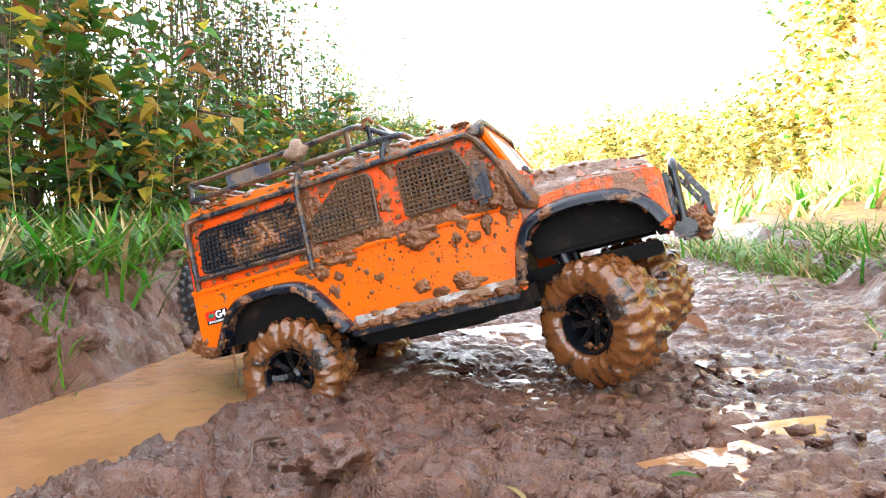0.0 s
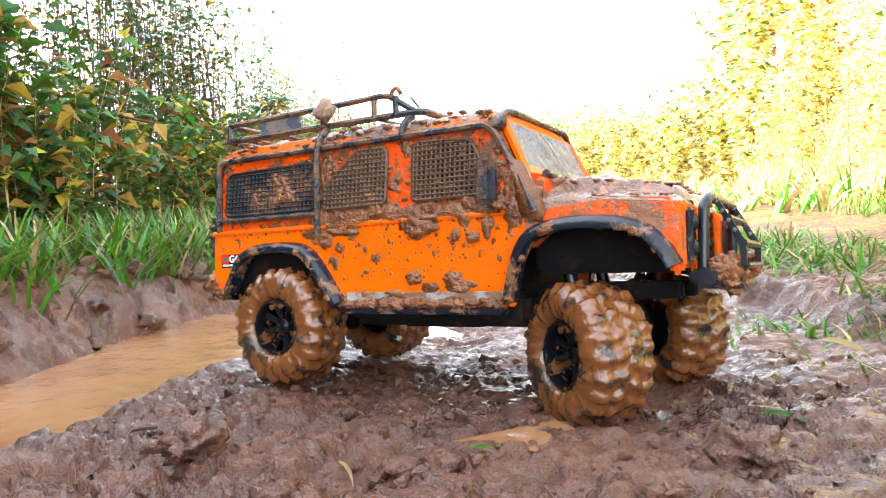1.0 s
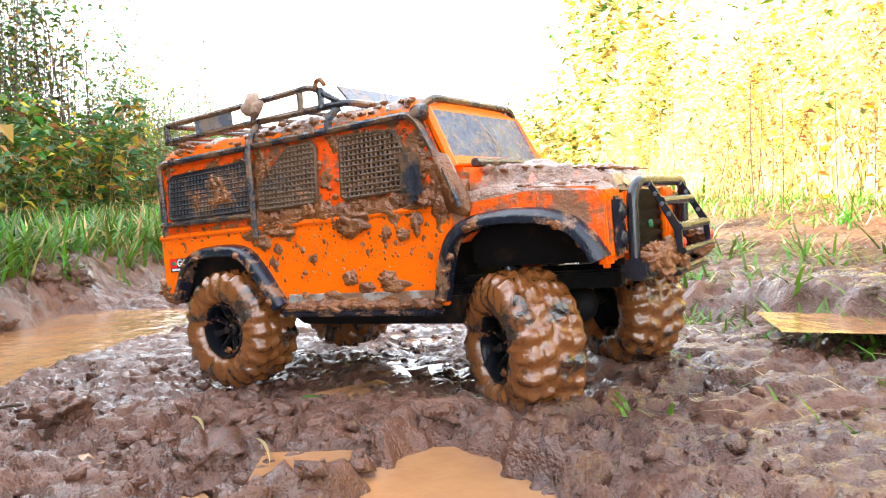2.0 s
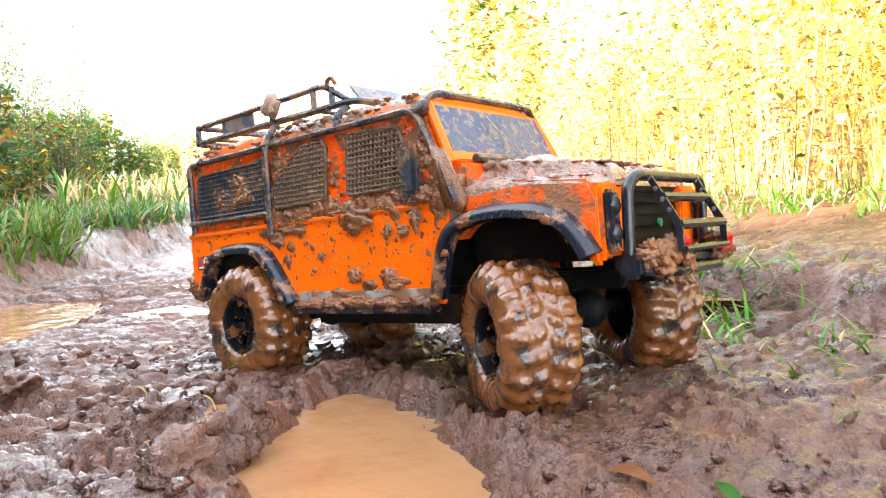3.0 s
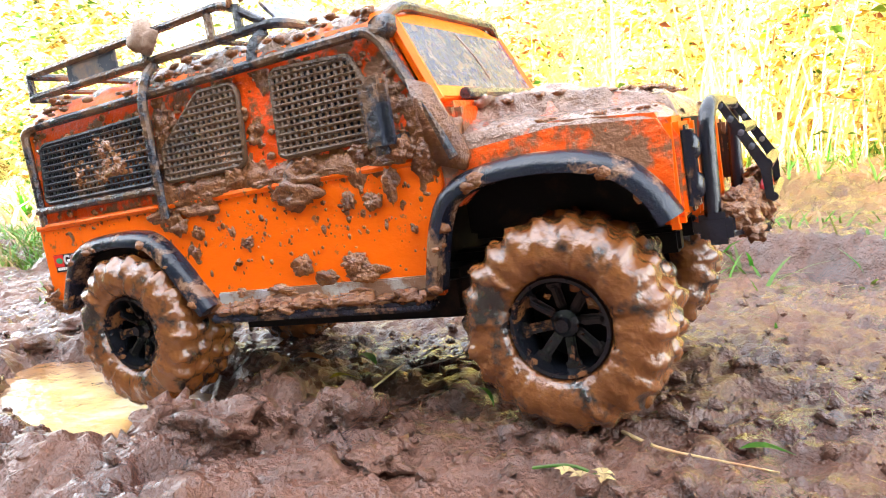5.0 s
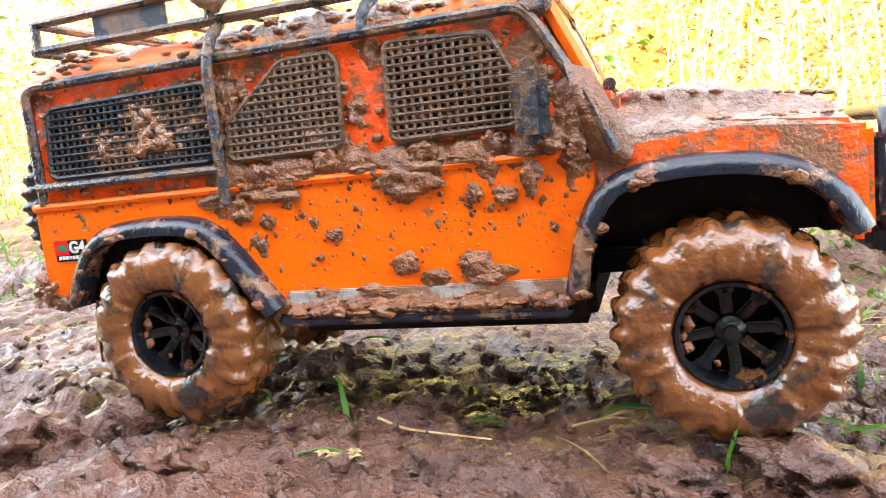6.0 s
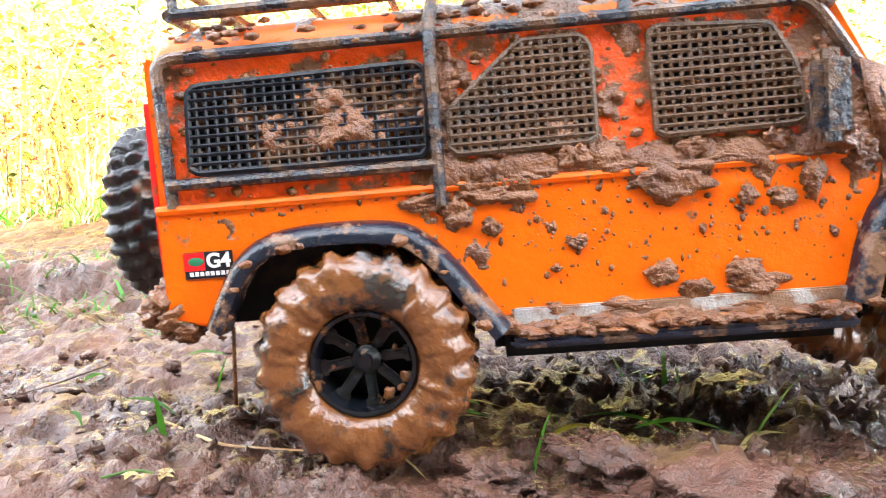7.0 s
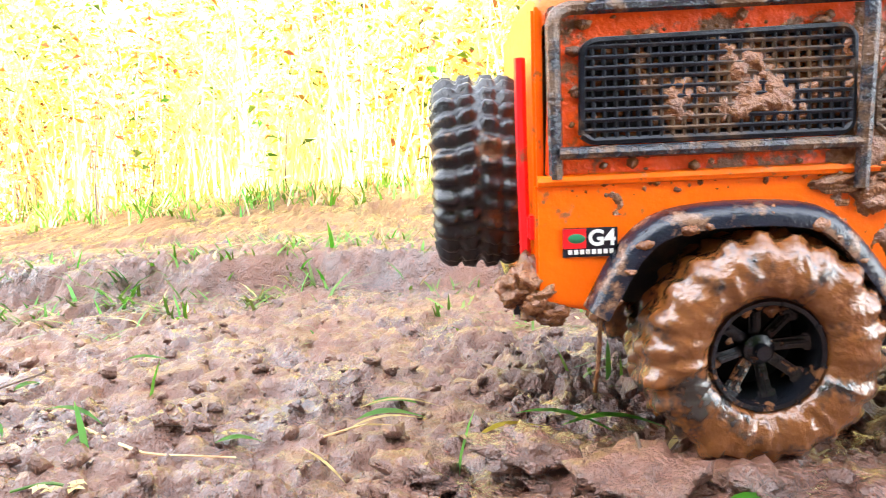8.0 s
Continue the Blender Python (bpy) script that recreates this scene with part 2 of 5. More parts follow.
def chunks(x, y, scale, seed):
    """Broken clods: cells with a level and a tilt of their own, parted by cracks."""
    u = x * scale + 0.55 * fbm(x, y, scale * 0.9, seed + 3, 2)
    v = y * scale + 0.55 * fbm(x, y, scale * 0.9, seed + 7, 2)
    iu, iv = np.floor(u), np.floor(v)
    first = np.full(np.shape(u), 9.0)
    second, level = first.copy(), np.zeros(np.shape(u))
    for i in (-1, 0, 1):
        for j in (-1, 0, 1):
            a, b = iu + i, iv + j
            du, dv = u - a - lattice(a, b, seed + 1), v - b - lattice(a, b, seed + 2)
            d = np.hypot(du, dv)
            h = lattice(a, b, seed + 4)
            h = h * h + 0.9 * (h - 0.4) * du + 0.8 * (lattice(a, b, seed + 5) - 0.5) * dv
            near = d < first
            second = np.where(near, first, np.minimum(second, d))
            level = np.where(near, h, level)
            first = np.where(near, d, first)
    return level * smooth(0.0, 0.16, second - first) - 0.22


def smooth(a, b, v):
    t = np.clip((v - a) / (b - a), 0, 1)
    return t * t * (3 - 2 * t)


RUT = (Vector((-1.13, -0.48)), Vector((-0.93, 0.37)).normalized())   # the flooded rut: a point of its middle and its way
RUT_LEVEL, POOL_LEVEL = -0.094, -0.040


def rut_frame(x, y):
    u, v = x - RUT[0].x, y - RUT[0].y
    return u * RUT[1].x + v * RUT[1].y, u * -RUT[1].y + v * RUT[1].x


def pool_field(x, y):
    """Below 1 inside the small brown pool beside the wheel track."""
    c, s = math.cos(radians(-16)), math.sin(radians(-16))
    u, v = (x + 0.345) * c + (y + 0.108) * s, -(x + 0.345) * s + (y + 0.108) * c
    w = 0.062 + 0.018 * np.clip(u / 0.1, -1, 1)
    return 0.78 * ((u / 0.135) ** 2 + ((v - 0.012) / w) ** 2) + 0.45 * fbm(x, y, 18, 5, 3)


def ground_height(x, y, rough=1.0):
    x, y = np.asarray(x, float), np.asarray(y, float)
    z = np.interp(x, [-6, -3, -1.25, -0.9, -0.6, -0.3, 0.0, 0.3, 1.0, 6], [-0.10, -0.10, -0.082, -0.068, -0.045, -0.028, -0.006, 0.002, 0.0, 0.0])
    z = z + 0.055 * np.clip(y, -0.15, 0.45)
    # the far side: a low step, a trodden verge, and the bank that rises behind it
    road = y - np.interp(x, [-6, -3, -1.4, -0.6, 0.2, 3], [2.2, 1.0, 0.36, 0.30, 0.30, 0.30])
    z = z + 0.040 * smooth(0.09, 0.135, road + 0.10 * fbm(x, y, 4, 11, 3) + 0.03 * fbm(x, y, 22, 12, 2)) + 0.10 * smooth(0.35, 1.5, road) + 0.10 * smooth(1.5, 6, road)
    # the rut with its brown water, and the bank behind it
    s, n = rut_frame(x, y)
    n = n + 0.05 * fbm(x, y, 5, 21, 3)
    inside = (1 - smooth(0.30, 0.5, s)) * smooth(-0.85, -0.6, s)
    z = z - 0.075 * inside * (1 - smooth(0.07, 0.165, np.abs(n)))
    # n grows away from the track
    z = z + (0.095 * smooth(0.08, 0.24, n) + 0.10 * smooth(0.3, 1.6, n)) * 1.0
    # the pool
    p = pool_field(x, y)
    dry = smooth(0.75, 1.25, p)
    far = 1 / (1 + np.hypot(x + 0.2, y) * 0.12)
    if rough:
        churn = 0.62 + 0.8 * smooth(-0.15, 0.2, fbm(x, y, 3.1, 31, 2)) + 0.5 * np.exp(-((p - 1.5) / 0.6) ** 2) + 0.6 * smooth(0.08, 0.18, n) * (1 - smooth(0.3, 0.5, n))
        wet = 1 - 0.8 * (1 - smooth(0.0, 0.06, np.abs(n) - 0.04)) * inside
        lumps = fbm(x, y, 24, 2, 3, True)
        bits = fbm(x, y, 75, 3, 3, True)
        detail = churn * (0.014 * fbm(x, y, 8, 1, 2) + 0.008 * np.maximum(lumps, -0.2) + 0.009 * np.maximum(bits, -0.25) + 0.013 * chunks(x, y, 21, 61) + 0.0085 * chunks(x, y, 58, 71))
        z = z + rough * far * wet * np.where(detail > 0, 0.016 * np.tanh(detail / 0.016), detail)
    # the rim round the pool and its flat bed
    z = z + 0.010 * np.exp(-((p - 1.7) / 0.45) ** 2)
    z = np.where(p < 1.25, z * dry + (POOL_LEVEL - 0.012) * (1 - dry), z)
    return z


def grid_axis(lo, hi, core_lo, core_hi, step, grow):
    core = list(np.arange(core_lo, core_hi + step, step))
    d, v = step, core[-1]
    while v < hi:
        d *= grow
        v += d
        core.append(v)
    d, v = step, core[0]
    while v > lo:
        d *= grow
        v -= d
        core.insert(0, v)
    return np.array(core)


def sheet_mesh(name, xs, ys, heights, mat):
    nx, ny = len(xs), len(ys)
    X, Y = np.meshgrid(xs, ys, indexing="ij")
    me = bpy.data.meshes.new(name)
    co = np.stack([X.ravel(), Y.ravel(), heights(X, Y).ravel()], 1)
    i = (np.arange(nx - 1)[:, None] * ny + np.arange(ny - 1)[None]).ravel()
    faces = np.stack([i, i + ny, i + ny + 1, i + 1], 1)
    me.vertices.add(len(co))
    me.vertices.foreach_set("co", co.ravel())
    me.loops.add(faces.size)
    me.loops.foreach_set("vertex_index", faces.ravel())
    me.polygons.add(len(faces))
    me.polygons.foreach_set("loop_start", np.arange(len(faces)) * 4)
    me.update(calc_edges=True)
    me.polygons.foreach_set("use_smooth", np.ones(len(faces), bool))
    me.materials.append(mat)
    return new(name, me)


ground = sheet_mesh("ground", grid_axis(-400, 400, -1.8, 0.75, 0.0034, 1.045), grid_axis(-400, 400, -0.86, 0.55, 0.0034, 1.045), ground_height, M_GROUND)
tagged(ground, "churned wet brown mud track with clods and ruts", "ground", kind="structure")


def water_sheet(name, cx, cy, rx, ry, level, turn, label):
    b = bmesh.new()
    bmesh.ops.create_grid(b, x_segments=24, y_segments=24, size=1)
    bmesh.ops.scale(b, vec=(rx, ry, 1), verts=b.verts)
    bmesh.ops.transform(b, matrix=pose(cx, cy, level, 0, 0, turn), verts=b.verts)
    return tagged(mesh_object(name, b, M_WATER), label, "puddle", kind="structure")


water_sheet("water", -1.03, -0.52, 0.60, 0.19, RUT_LEVEL, 158, "opaque brown muddy water filling the rut")
water_sheet("water_pool", -0.345, -0.108, 0.16, 0.10, POOL_LEVEL, -16, "small pool of milky brown water between mud clods")


def film_of_water(x, y, rx, ry, turn, lift):
    """A shallow film in the hollows of the mud: most of the sheet lies under the clods."""
    return water_sheet("water_film", x, y, rx, ry, float(ground_height(x, y, 0.0)) + lift, turn, "thin film of water between mud clods")


for k in ((-0.50, -0.27, 0.10, 0.07, 20, -0.005), (-0.70, 0.06, 0.13, 0.05, 40, -0.011), (-1.15, -0.07, 0.16, 0.06, 20, -0.001), (-0.52, 0.40, 0.12, 0.05, 60, -0.006), (-0.47, -0.045, 0.09, 0.035, 30, -0.006),
          (-1.5, 0.05, 0.2, 0.08, 10, -0.006), (-0.62, -0.05, 0.09, 0.045, 20, -0.003), (-0.30, -0.30, 0.08, 0.05, 40, -0.005), (-0.24, 0.10, 0.05, 0.035, 70, -0.005), (-0.69, 0.02, 0.07, 0.04, 10, -0.003), (-0.91, 0.09, 0.09, 0.04, 10, -0.002),
          (-0.89, -0.13, 0.09, 0.05, 25, -0.002)):
    film_of_water(*k)

from mathutils.bvhtree import BVHTree

# ---- the truck ----
WHEEL_R = 0.059
truck = tagged(new("toy_truck"), "orange model off-road truck caked in mud, driving over the track", "toy truck")
truck.empty_display_size = 0.05


def both(fn):
    """The same part on both flanks: fn(sign) with -1 for the right flank."""
    return [fn(-1), fn(1)]


SIDE = 0.089
REAR_ARCH = [(-0.236, 0.083), (-0.218, 0.118), (-0.196, 0.126), (-0.146, 0.126), (-0.128, 0.118), (-0.094, 0.071)]
FRONT_ARCH = [(0.091, 0.075), (0.101, 0.118), (0.116, 0.131), (0.155, 0.135), (0.193, 0.130), (0.211, 0.116), (0.219, 0.100)]


def flank(s):
    y = s * SIDE
    inner = s * (SIDE - 0.004)
    # rear quarter and door section under the belt
    lower = [(-0.267, 0.147), (-0.267, 0.090), (-0.236, 0.083)] + REAR_ARCH[1:] + [(-0.08, 0.071), (0.091, 0.071), (0.098, 0.118), (0.104, 0.150)]
    b = panel(lower[::-1], inner, y, 0.0012)
    side = part("side_panel", b, M_ORANGE, truck, "orange side panel splashed with mud")
    # swaged belt
    part("waist_rail", tube([(-0.266, y, 0.148), (0.098, y, 0.150)], 0.0028, 8), M_ORANGE, truck, "orange waist rail")
    upper = [(-0.262, 0.150), (0.104, 0.150), (0.098, 0.180), (0.076, 0.229), (-0.258, 0.229)]
    part("window_panel", panel(upper, inner, y, 0.0012, lean=-s * 0.10), M_ORANGE_MUDDY, truck, "orange upper side thick with mud")
    # front wing
    wing = [(0.098, 0.152), (0.101, 0.118), (0.116, 0.131), (0.155, 0.136), (0.193, 0.131), (0.211, 0.117), (0.216, 0.100), (0.227, 0.098), (0.229, 0.140), (0.222, 0.153), (0.17, 0.158)]
    part("front_wing", panel(wing[::-1], inner - s * 0.022, y, 0.003), M_WING, truck, "orange front wing, muddy on top")
    return side


def flare(points, s, out, name):
    """A wheel-arch lip that stands proud of the flank, thick and rounded."""
    b = bmesh.new()
    y0, y1 = s * (SIDE - 0.002), s * (SIDE + out)
    rows = []
    for i, (x, z) in enumerate(points):
        a = Vector(points[max(i - 1, 0)])
        c = Vector(points[min(i + 1, len(points) - 1)])
        d = (c - a).normalized()
        nrm = Vector((-d.y, d.x))
        prof = [(0.010, y0), (0.0095, y0 + (y1 - y0) * 0.5), (0.007, y0 + (y1 - y0) * 0.85), (0.003, y1), (-0.001, y1), (-0.002, y0)]
        rows.append([b.verts.new((x + nrm.x * o, yy, z + nrm.y * o)) for o, yy in prof])
    for r1, r2 in zip(rows, rows[1:]):
        for k in range(len(r1)):
            b.faces.new((r1[k], r1[(k + 1) % len(r1)], r2[(k + 1) % len(r1)], r2[k]))
    b.faces.new(rows[0])
    b.faces.new(rows[-1][::-1])
    return part(name, b, M_BLACK if s < 0 else M_BLACK_CLEAN, truck, "black wheel-arch flare with smeared mud")


def softened(points, n=3):
    pts = [Vector(p) for p in points]
    for _ in range(n - 1):
        out = [pts[0]]
        for a, b in zip(pts, pts[1:]):
            out += [a * 0.75 + b * 0.25, a * 0.25 + b * 0.75]
        pts = out + [pts[-1]]
    return [tuple(p) for p in pts]


for s in (-1, 1):
    flank(s)
    flare(softened(REAR_ARCH), s, 0.013, "wheel_arch")
    flare(softened(FRONT_ARCH), s, 0.013, "wheel_arch")

# roof: a bowed skin with turned-down sides
b = bmesh.new()
rows = []
for x, drop in ((-0.264, 0.010), (-0.258, 0.003), (-0.24, 0.0), (-0.1, 0.0), (0.05, 0.0), (0.072, 0.002), (0.080, 0.008)):
    prof = [(-0.0815, 0.226), (-0.080, 0.234), (-0.074, 0.241), (-0.05, 0.245), (0, 0.247), (0.05, 0.245), (0.074, 0.241), (0.080, 0.234), (0.0815, 0.226)]
    rows.append([b.verts.new((x, y, z - drop)) for y, z in prof])
for r1, r2 in zip(rows, rows[1:]):
    for k in range(len(r1) - 1):
        b.faces.new((r1[k], r1[k + 1], r2[k + 1], r2[k]))
for r in (rows[0], rows[-1]):
    b.faces.new(r)
roof = part("roof", b, M_ORANGE, truck, "orange roof smeared with pale mud")

# rear wall, windscreen frame, cab inside
part("tailgate", box((0.005, 0.168, 0.145), (-0.2645, 0, 0.155), 0.0015), M_ORANGE, truck, "orange tailgate")
part("cab_interior", box((0.33, 0.160, 0.13), (-0.09, 0, 0.150), 0.002), M_DARK, truck, "unlit cab interior")
b = bmesh.new()
for z0, x0, half in ((0.229, 0.079, 0.078), (0.185, 0.102, 0.083)):
    box((0.006, half * 2, 0.009), (x0, 0, z0), 0.001, (0, -25, 0), b)
for s in (-1, 1):
    tube([(0.080, s * 0.078, 0.231), (0.104, s * 0.083, 0.180)], 0.0042, 6, b)
part("windscreen_frame", b, M_ORANGE, truck, "orange windscreen surround")
part("windscreen", box((0.002, 0.152, 0.050), (0.0925, 0, 0.207), 0.0, (0, -25, 0)), M_SHIELD, truck, "windscreen spattered with mud")

# bonnet: a ridged lid between the wings
b = bmesh.new()
rows = []
for x, dz, cut in ((0.104, 0.0, 1.0), (0.112, 0.001, 1.0), (0.15, -0.001, 1.0), (0.19, -0.006, 1.0), (0.212, -0.011, 1.0), (0.221, -0.017, 0.98), (0.2255, -0.027, 0.97)):
    prof = [(-0.0885, 0.150), (-0.087, 0.157), (-0.066, 0.163), (-0.061, 0.165), (-0.055, 0.1755), (-0.030, 0.1765), (-0.026, 0.1735), (0.026, 0.1735), (0.030, 0.1765),
            (0.055, 0.1755), (0.061, 0.165), (0.066, 0.163), (0.087, 0.157), (0.0885, 0.150)]
    rows.append([b.verts.new((x, y * cut, max(0.149, z + dz * (0.4 + 0.6 * (z > 0.164))))) for y, z in prof])
for r1, r2 in zip(rows, rows[1:]):
    for k in range(len(r1) - 1):
        b.faces.new((r1[k], r1[k + 1], r2[k + 1], r2[k]))
b.faces.new(rows[0]), b.faces.new(rows[-1])
bonnet = part("bonnet", b, M_BONNET, truck, "orange bonnet covered in pale wet mud")

part("cowl", box((0.030, 0.170, 0.030), (0.1005, 0, 0.1645), 0.004), M_ORANGE_MUDDY, truck, "muddy orange cowl under the windscreen")
# nose: grille, lamps, front face
part("nose", box((0.01, 0.104, 0.058), (0.218, 0, 0.124), 0.001), M_DARK, truck, "black nose panel")
for k in range(6):
    part("grille_bar", box((0.004, 0.092, 0.0045), (0.2245, 0, 0.104 + k * 0.0085), 0.001), M_DARK, truck)
part("badge", revolve([(0.0, 0.0), (0.0032, 0.0), (0.0032, 0.002), (0, 0.002)], 16), M_GREEN, truck, "small round green badge").matrix_basis = pose(0.2275, 0.008, 0.121, 0, 0, -90)
for s in (-1, 1):
    part("lamp_panel", box((0.010, 0.034, 0.050), (0.2245, s * 0.071, 0.125), 0.003), M_ORANGE, truck, "orange lamp surround")
    part("wing_tip", box((0.010, 0.010, 0.026), (0.2225, s * 0.0835, 0.108), 0.003), M_ORANGE, truck)
    part("nose_strip", box((0.006, 0.008, 0.052), (0.2285, s * 0.050, 0.122), 0.0015), M_ORANGE, truck, "upright orange strip")
    lamp = part("headlight", box((0.006, 0.017, 0.042), (0.2315, s * 0.0775, 0.124), 0.0025), M_BLACK, truck, "muddy black headlight cluster")
    for z in (0.115, 0.134):
        part("lens", clod((0.2345, s * 0.0775, z), (0.006, 0.013, 0.013), 1, rough=0.02), M_BLACK_CLEAN, lamp)

# bumper and bull bar
bumper = part("bumper", box((0.020, 0.148, 0.012), (0.238, 0, 0.093), 0.003), M_BLACK_CLEAN, truck, "black steel bumper")
for s in (-1, 1):
    part("bumper_end", box((0.014, 0.012, 0.016), (0.2402, s * 0.072, 0.092), 0.003), M_BLACK_CLEAN, bumper)
bar = part("bull_bar", tube([(0.238, -0.069, 0.098), (0.2398, -0.069, 0.146), (0.2415, -0.058, 0.154), (0.2415, 0.058, 0.154), (0.2398, 0.069, 0.146), (0.238, 0.069, 0.098)], 0.0042, 10, bend=0.014),
           M_BLACK_CLEAN, truck, "black tubular bull bar")
for y in (-0.042, 0.046):
    st = panel([(0.2395, 0.158), (0.2434, 0.158), (0.2652, 0.119), (0.2652, 0.100), (0.2613, 0.100), (0.26, 0.116)][::-1], y - 0.0018, y + 0.0018, 0.0006)
    strut = part("bar_strut", st, M_BLACK_CLEAN, bar, "drilled black side plate")
    for k in range(4):
        part("bolt_hole", clod((0.2444 + k * 0.0043, y - 0.0019, 0.1515 - k * 0.0077), (0.004, 0.001, 0.004), 1, rough=0.0, detail=1), M_PLATE, strut)
part("cross_bar", tube([(0.252, -0.042, 0.138), (0.252, 0.046, 0.138)], 0.0034, 8), M_BLACK_CLEAN, bar)
part("cross_bar", tube([(0.2626, -0.042, 0.118), (0.2626, 0.046, 0.118)], 0.0036, 8), M_BLACK_CLEAN, bar)
part("winch_tray", box((0.024, 0.085, 0.004), (0.25, 0.002, 0.085), 0.001), M_BLACK_CLEAN, truck)
part("lower_bar", tube([(0.2434, -0.062, 0.088), (0.258, -0.036, 0.087), (0.258, 0.045, 0.087), (0.2434, 0.066, 0.088)], 0.0032, 8), M_BLACK_CLEAN, truck, "black lower bumper tube")
part("lower_bar", tube([(0.2646, -0.04, 0.101), (0.2646, 0.046, 0.101)], 0.0025, 8), M_BLACK_CLEAN, truck)
for y in (-0.030, 0.060):
    b = tube([(0.258, y - 0.006, 0.098), (0.2613, y - 0.006, 0.108), (0.2613, y + 0.006, 0.108), (0.258, y + 0.006, 0.098)], 0.0028, 8)
    tube([(0.2583, y - 0.009, 0.098), (0.2583, y + 0.009, 0.098)], 0.002, 8, b)
    part("shackle", b, M_RED, truck, "red recovery shackle")

# sills, sliders, rear corner
for s in (-1, 1):
    part("sill_plate", box((0.168, 0.003, 0.013), (0.0, s * (SIDE + 0.001), 0.0775), 0.0008), M_STEEL, truck, "silver tread-plate sill under mud")
    part("rock_slider", box((0.172, 0.016, 0.006), (-0.001, s * (SIDE + 0.004), 0.0675), 0.002), M_BLACK, truck, "black rock slider bar")
part("rear_bumper", box((0.018, 0.15, 0.014), (-0.268, 0, 0.083), 0.003), M_BLACK, truck, "muddy black rear bumper")
part("tow_strap", tube([(-0.235, -0.082, 0.083), (-0.236, -0.084, 0.062), (-0.238, -0.083, 0.040)], 0.0012, 6), M_MUD, truck, "dangling muddy strap")

# windows with mesh guards
def guard(outline, name, y, lean, cols, rows_, pane, bars, thick):
    """A dark pane and a welded grid of bars over it, inside the outline (x, z)."""
    part("window", panel(outline[::-1], y, y - 0.0012, 0.0, lean=lean), pane, truck, "dark window behind the grid")
    g = part(name, tube([(x, y - 0.003 + max(0, z - 0.15) * lean, z) for x, z in outline + outline[:1]], 0.0019, 6, bend=0.004), bars, truck, "black mesh guard clogged with mud")
    xs, zs = [p[0] for p in outline], [p[1] for p in outline]

    def span(fixed, axis):
        hits = []
        for p, q in zip(outline, outline[1:] + outline[:1]):
            a, c = p[axis], q[axis]
            if (a - fixed) * (c - fixed) < 0:
                t = (fixed - a) / (c - a)
                hits.append(p[1 - axis] + t * (q[1 - axis] - p[1 - axis]))
        return (min(hits), max(hits)) if len(hits) > 1 else None

    for i in range(1, cols):
        x = min(xs) + (max(xs) - min(xs)) * i / cols
        r = span(x, 0)
        if r:
            part("mesh_bar", tube([(x, y - 0.0033 + (z - 0.15) * lean, z) for z in r], thick, 6), bars, g)
    for i in range(1, rows_):
        z = min(zs) + (max(zs) - min(zs)) * i / rows_
        r = span(z, 1)
        if r:
            part("mesh_bar", tube([(x, y - 0.0036 + (z - 0.15) * lean, z) for x in r], thick, 6), bars, g)
    return g


REAR_WIN = [(-0.245, 0.169), (-0.241, 0.166), (-0.125, 0.166), (-0.122, 0.169), (-0.121, 0.209), (-0.125, 0.213), (-0.239, 0.211), (-0.244, 0.208)]
DOOR_WIN = [(-0.110, 0.168), (-0.107, 0.165), (-0.040, 0.166), (-0.037, 0.169), (-0.037, 0.213), (-0.041, 0.219), (-0.072, 0.219), (-0.110, 0.187)]
FRONT_WIN = [(-0.007, 0.168), (-0.003, 0.166), (0.061, 0.167), (0.066, 0.170), (0.062, 0.197), (0.051, 0.217), (-0.004, 0.220), (-0.008, 0.217)]
guard(REAR_WIN, "window_guard", -SIDE - 0.0005, 0.10, 24, 10, M_GLASS, M_MESH, 0.00115)
guard(DOOR_WIN, "window_guard", -SIDE - 0.0005, 0.10, 15, 12, M_GLASS, M_MESH_MUD, 0.00145)
guard(FRONT_WIN, "window_guard", -SIDE - 0.0005, 0.10, 15, 12, M_GLASS, M_MESH_MUD, 0.0013)
for o in (REAR_WIN, DOOR_WIN, FRONT_WIN):
    part("window", panel(o, SIDE - 0.004, SIDE + 0.0008, 0.0, lean=-0.10), M_GLASS, truck)

# outer roll cage and roof rack
T = 0.0034
cage = part("roll_cage", tube([(-0.257, -0.089, 0.149), (-0.258, -0.089, 0.222), (-0.252, -0.086, 0.226), (0.068, -0.087, 0.227), (0.076, -0.087, 0.219), (0.1, -0.091, 0.178), (0.113, -0.093, 0.148)],
                             T, 8, bend=0.007), M_CAGE, truck, "muddy black outer roll cage")
part("cage_bar", tube([(-0.257, 0.089, 0.149), (-0.258, 0.089, 0.222), (-0.252, 0.086, 0.226), (0.068, 0.087, 0.227), (0.1, 0.091, 0.178), (0.113, 0.093, 0.148)], T, 8, bend=0.007), M_CAGE, cage)
part("cage_bar", tube([(-0.256, -0.093, 0.161), (-0.118, -0.093, 0.161)], 0.003, 8), M_CAGE, cage)
part("cage_bar", tube([(-0.117, -0.093, 0.140), (-0.117, -0.093, 0.222), (-0.115, -0.086, 0.240), (-0.113, -0.078, 0.247)], T, 8, bend=0.01), M_CAGE, cage)
part("cage_bar", tube([(-0.020, -0.087, 0.227), (-0.018, -0.085, 0.240), (-0.014, -0.076, 0.247)], T, 8, bend=0.006), M_CAGE, cage)
part("cage_bar", tube([(0.072, -0.087, 0.226), (0.080, -0.070, 0.241), (0.080, 0.070, 0.241), (0.076, 0.086, 0.228), (0.090, 0.0885, 0.195), (0.106, 0.090, 0.175)], T, 8, bend=0.014), M_CAGE, cage)
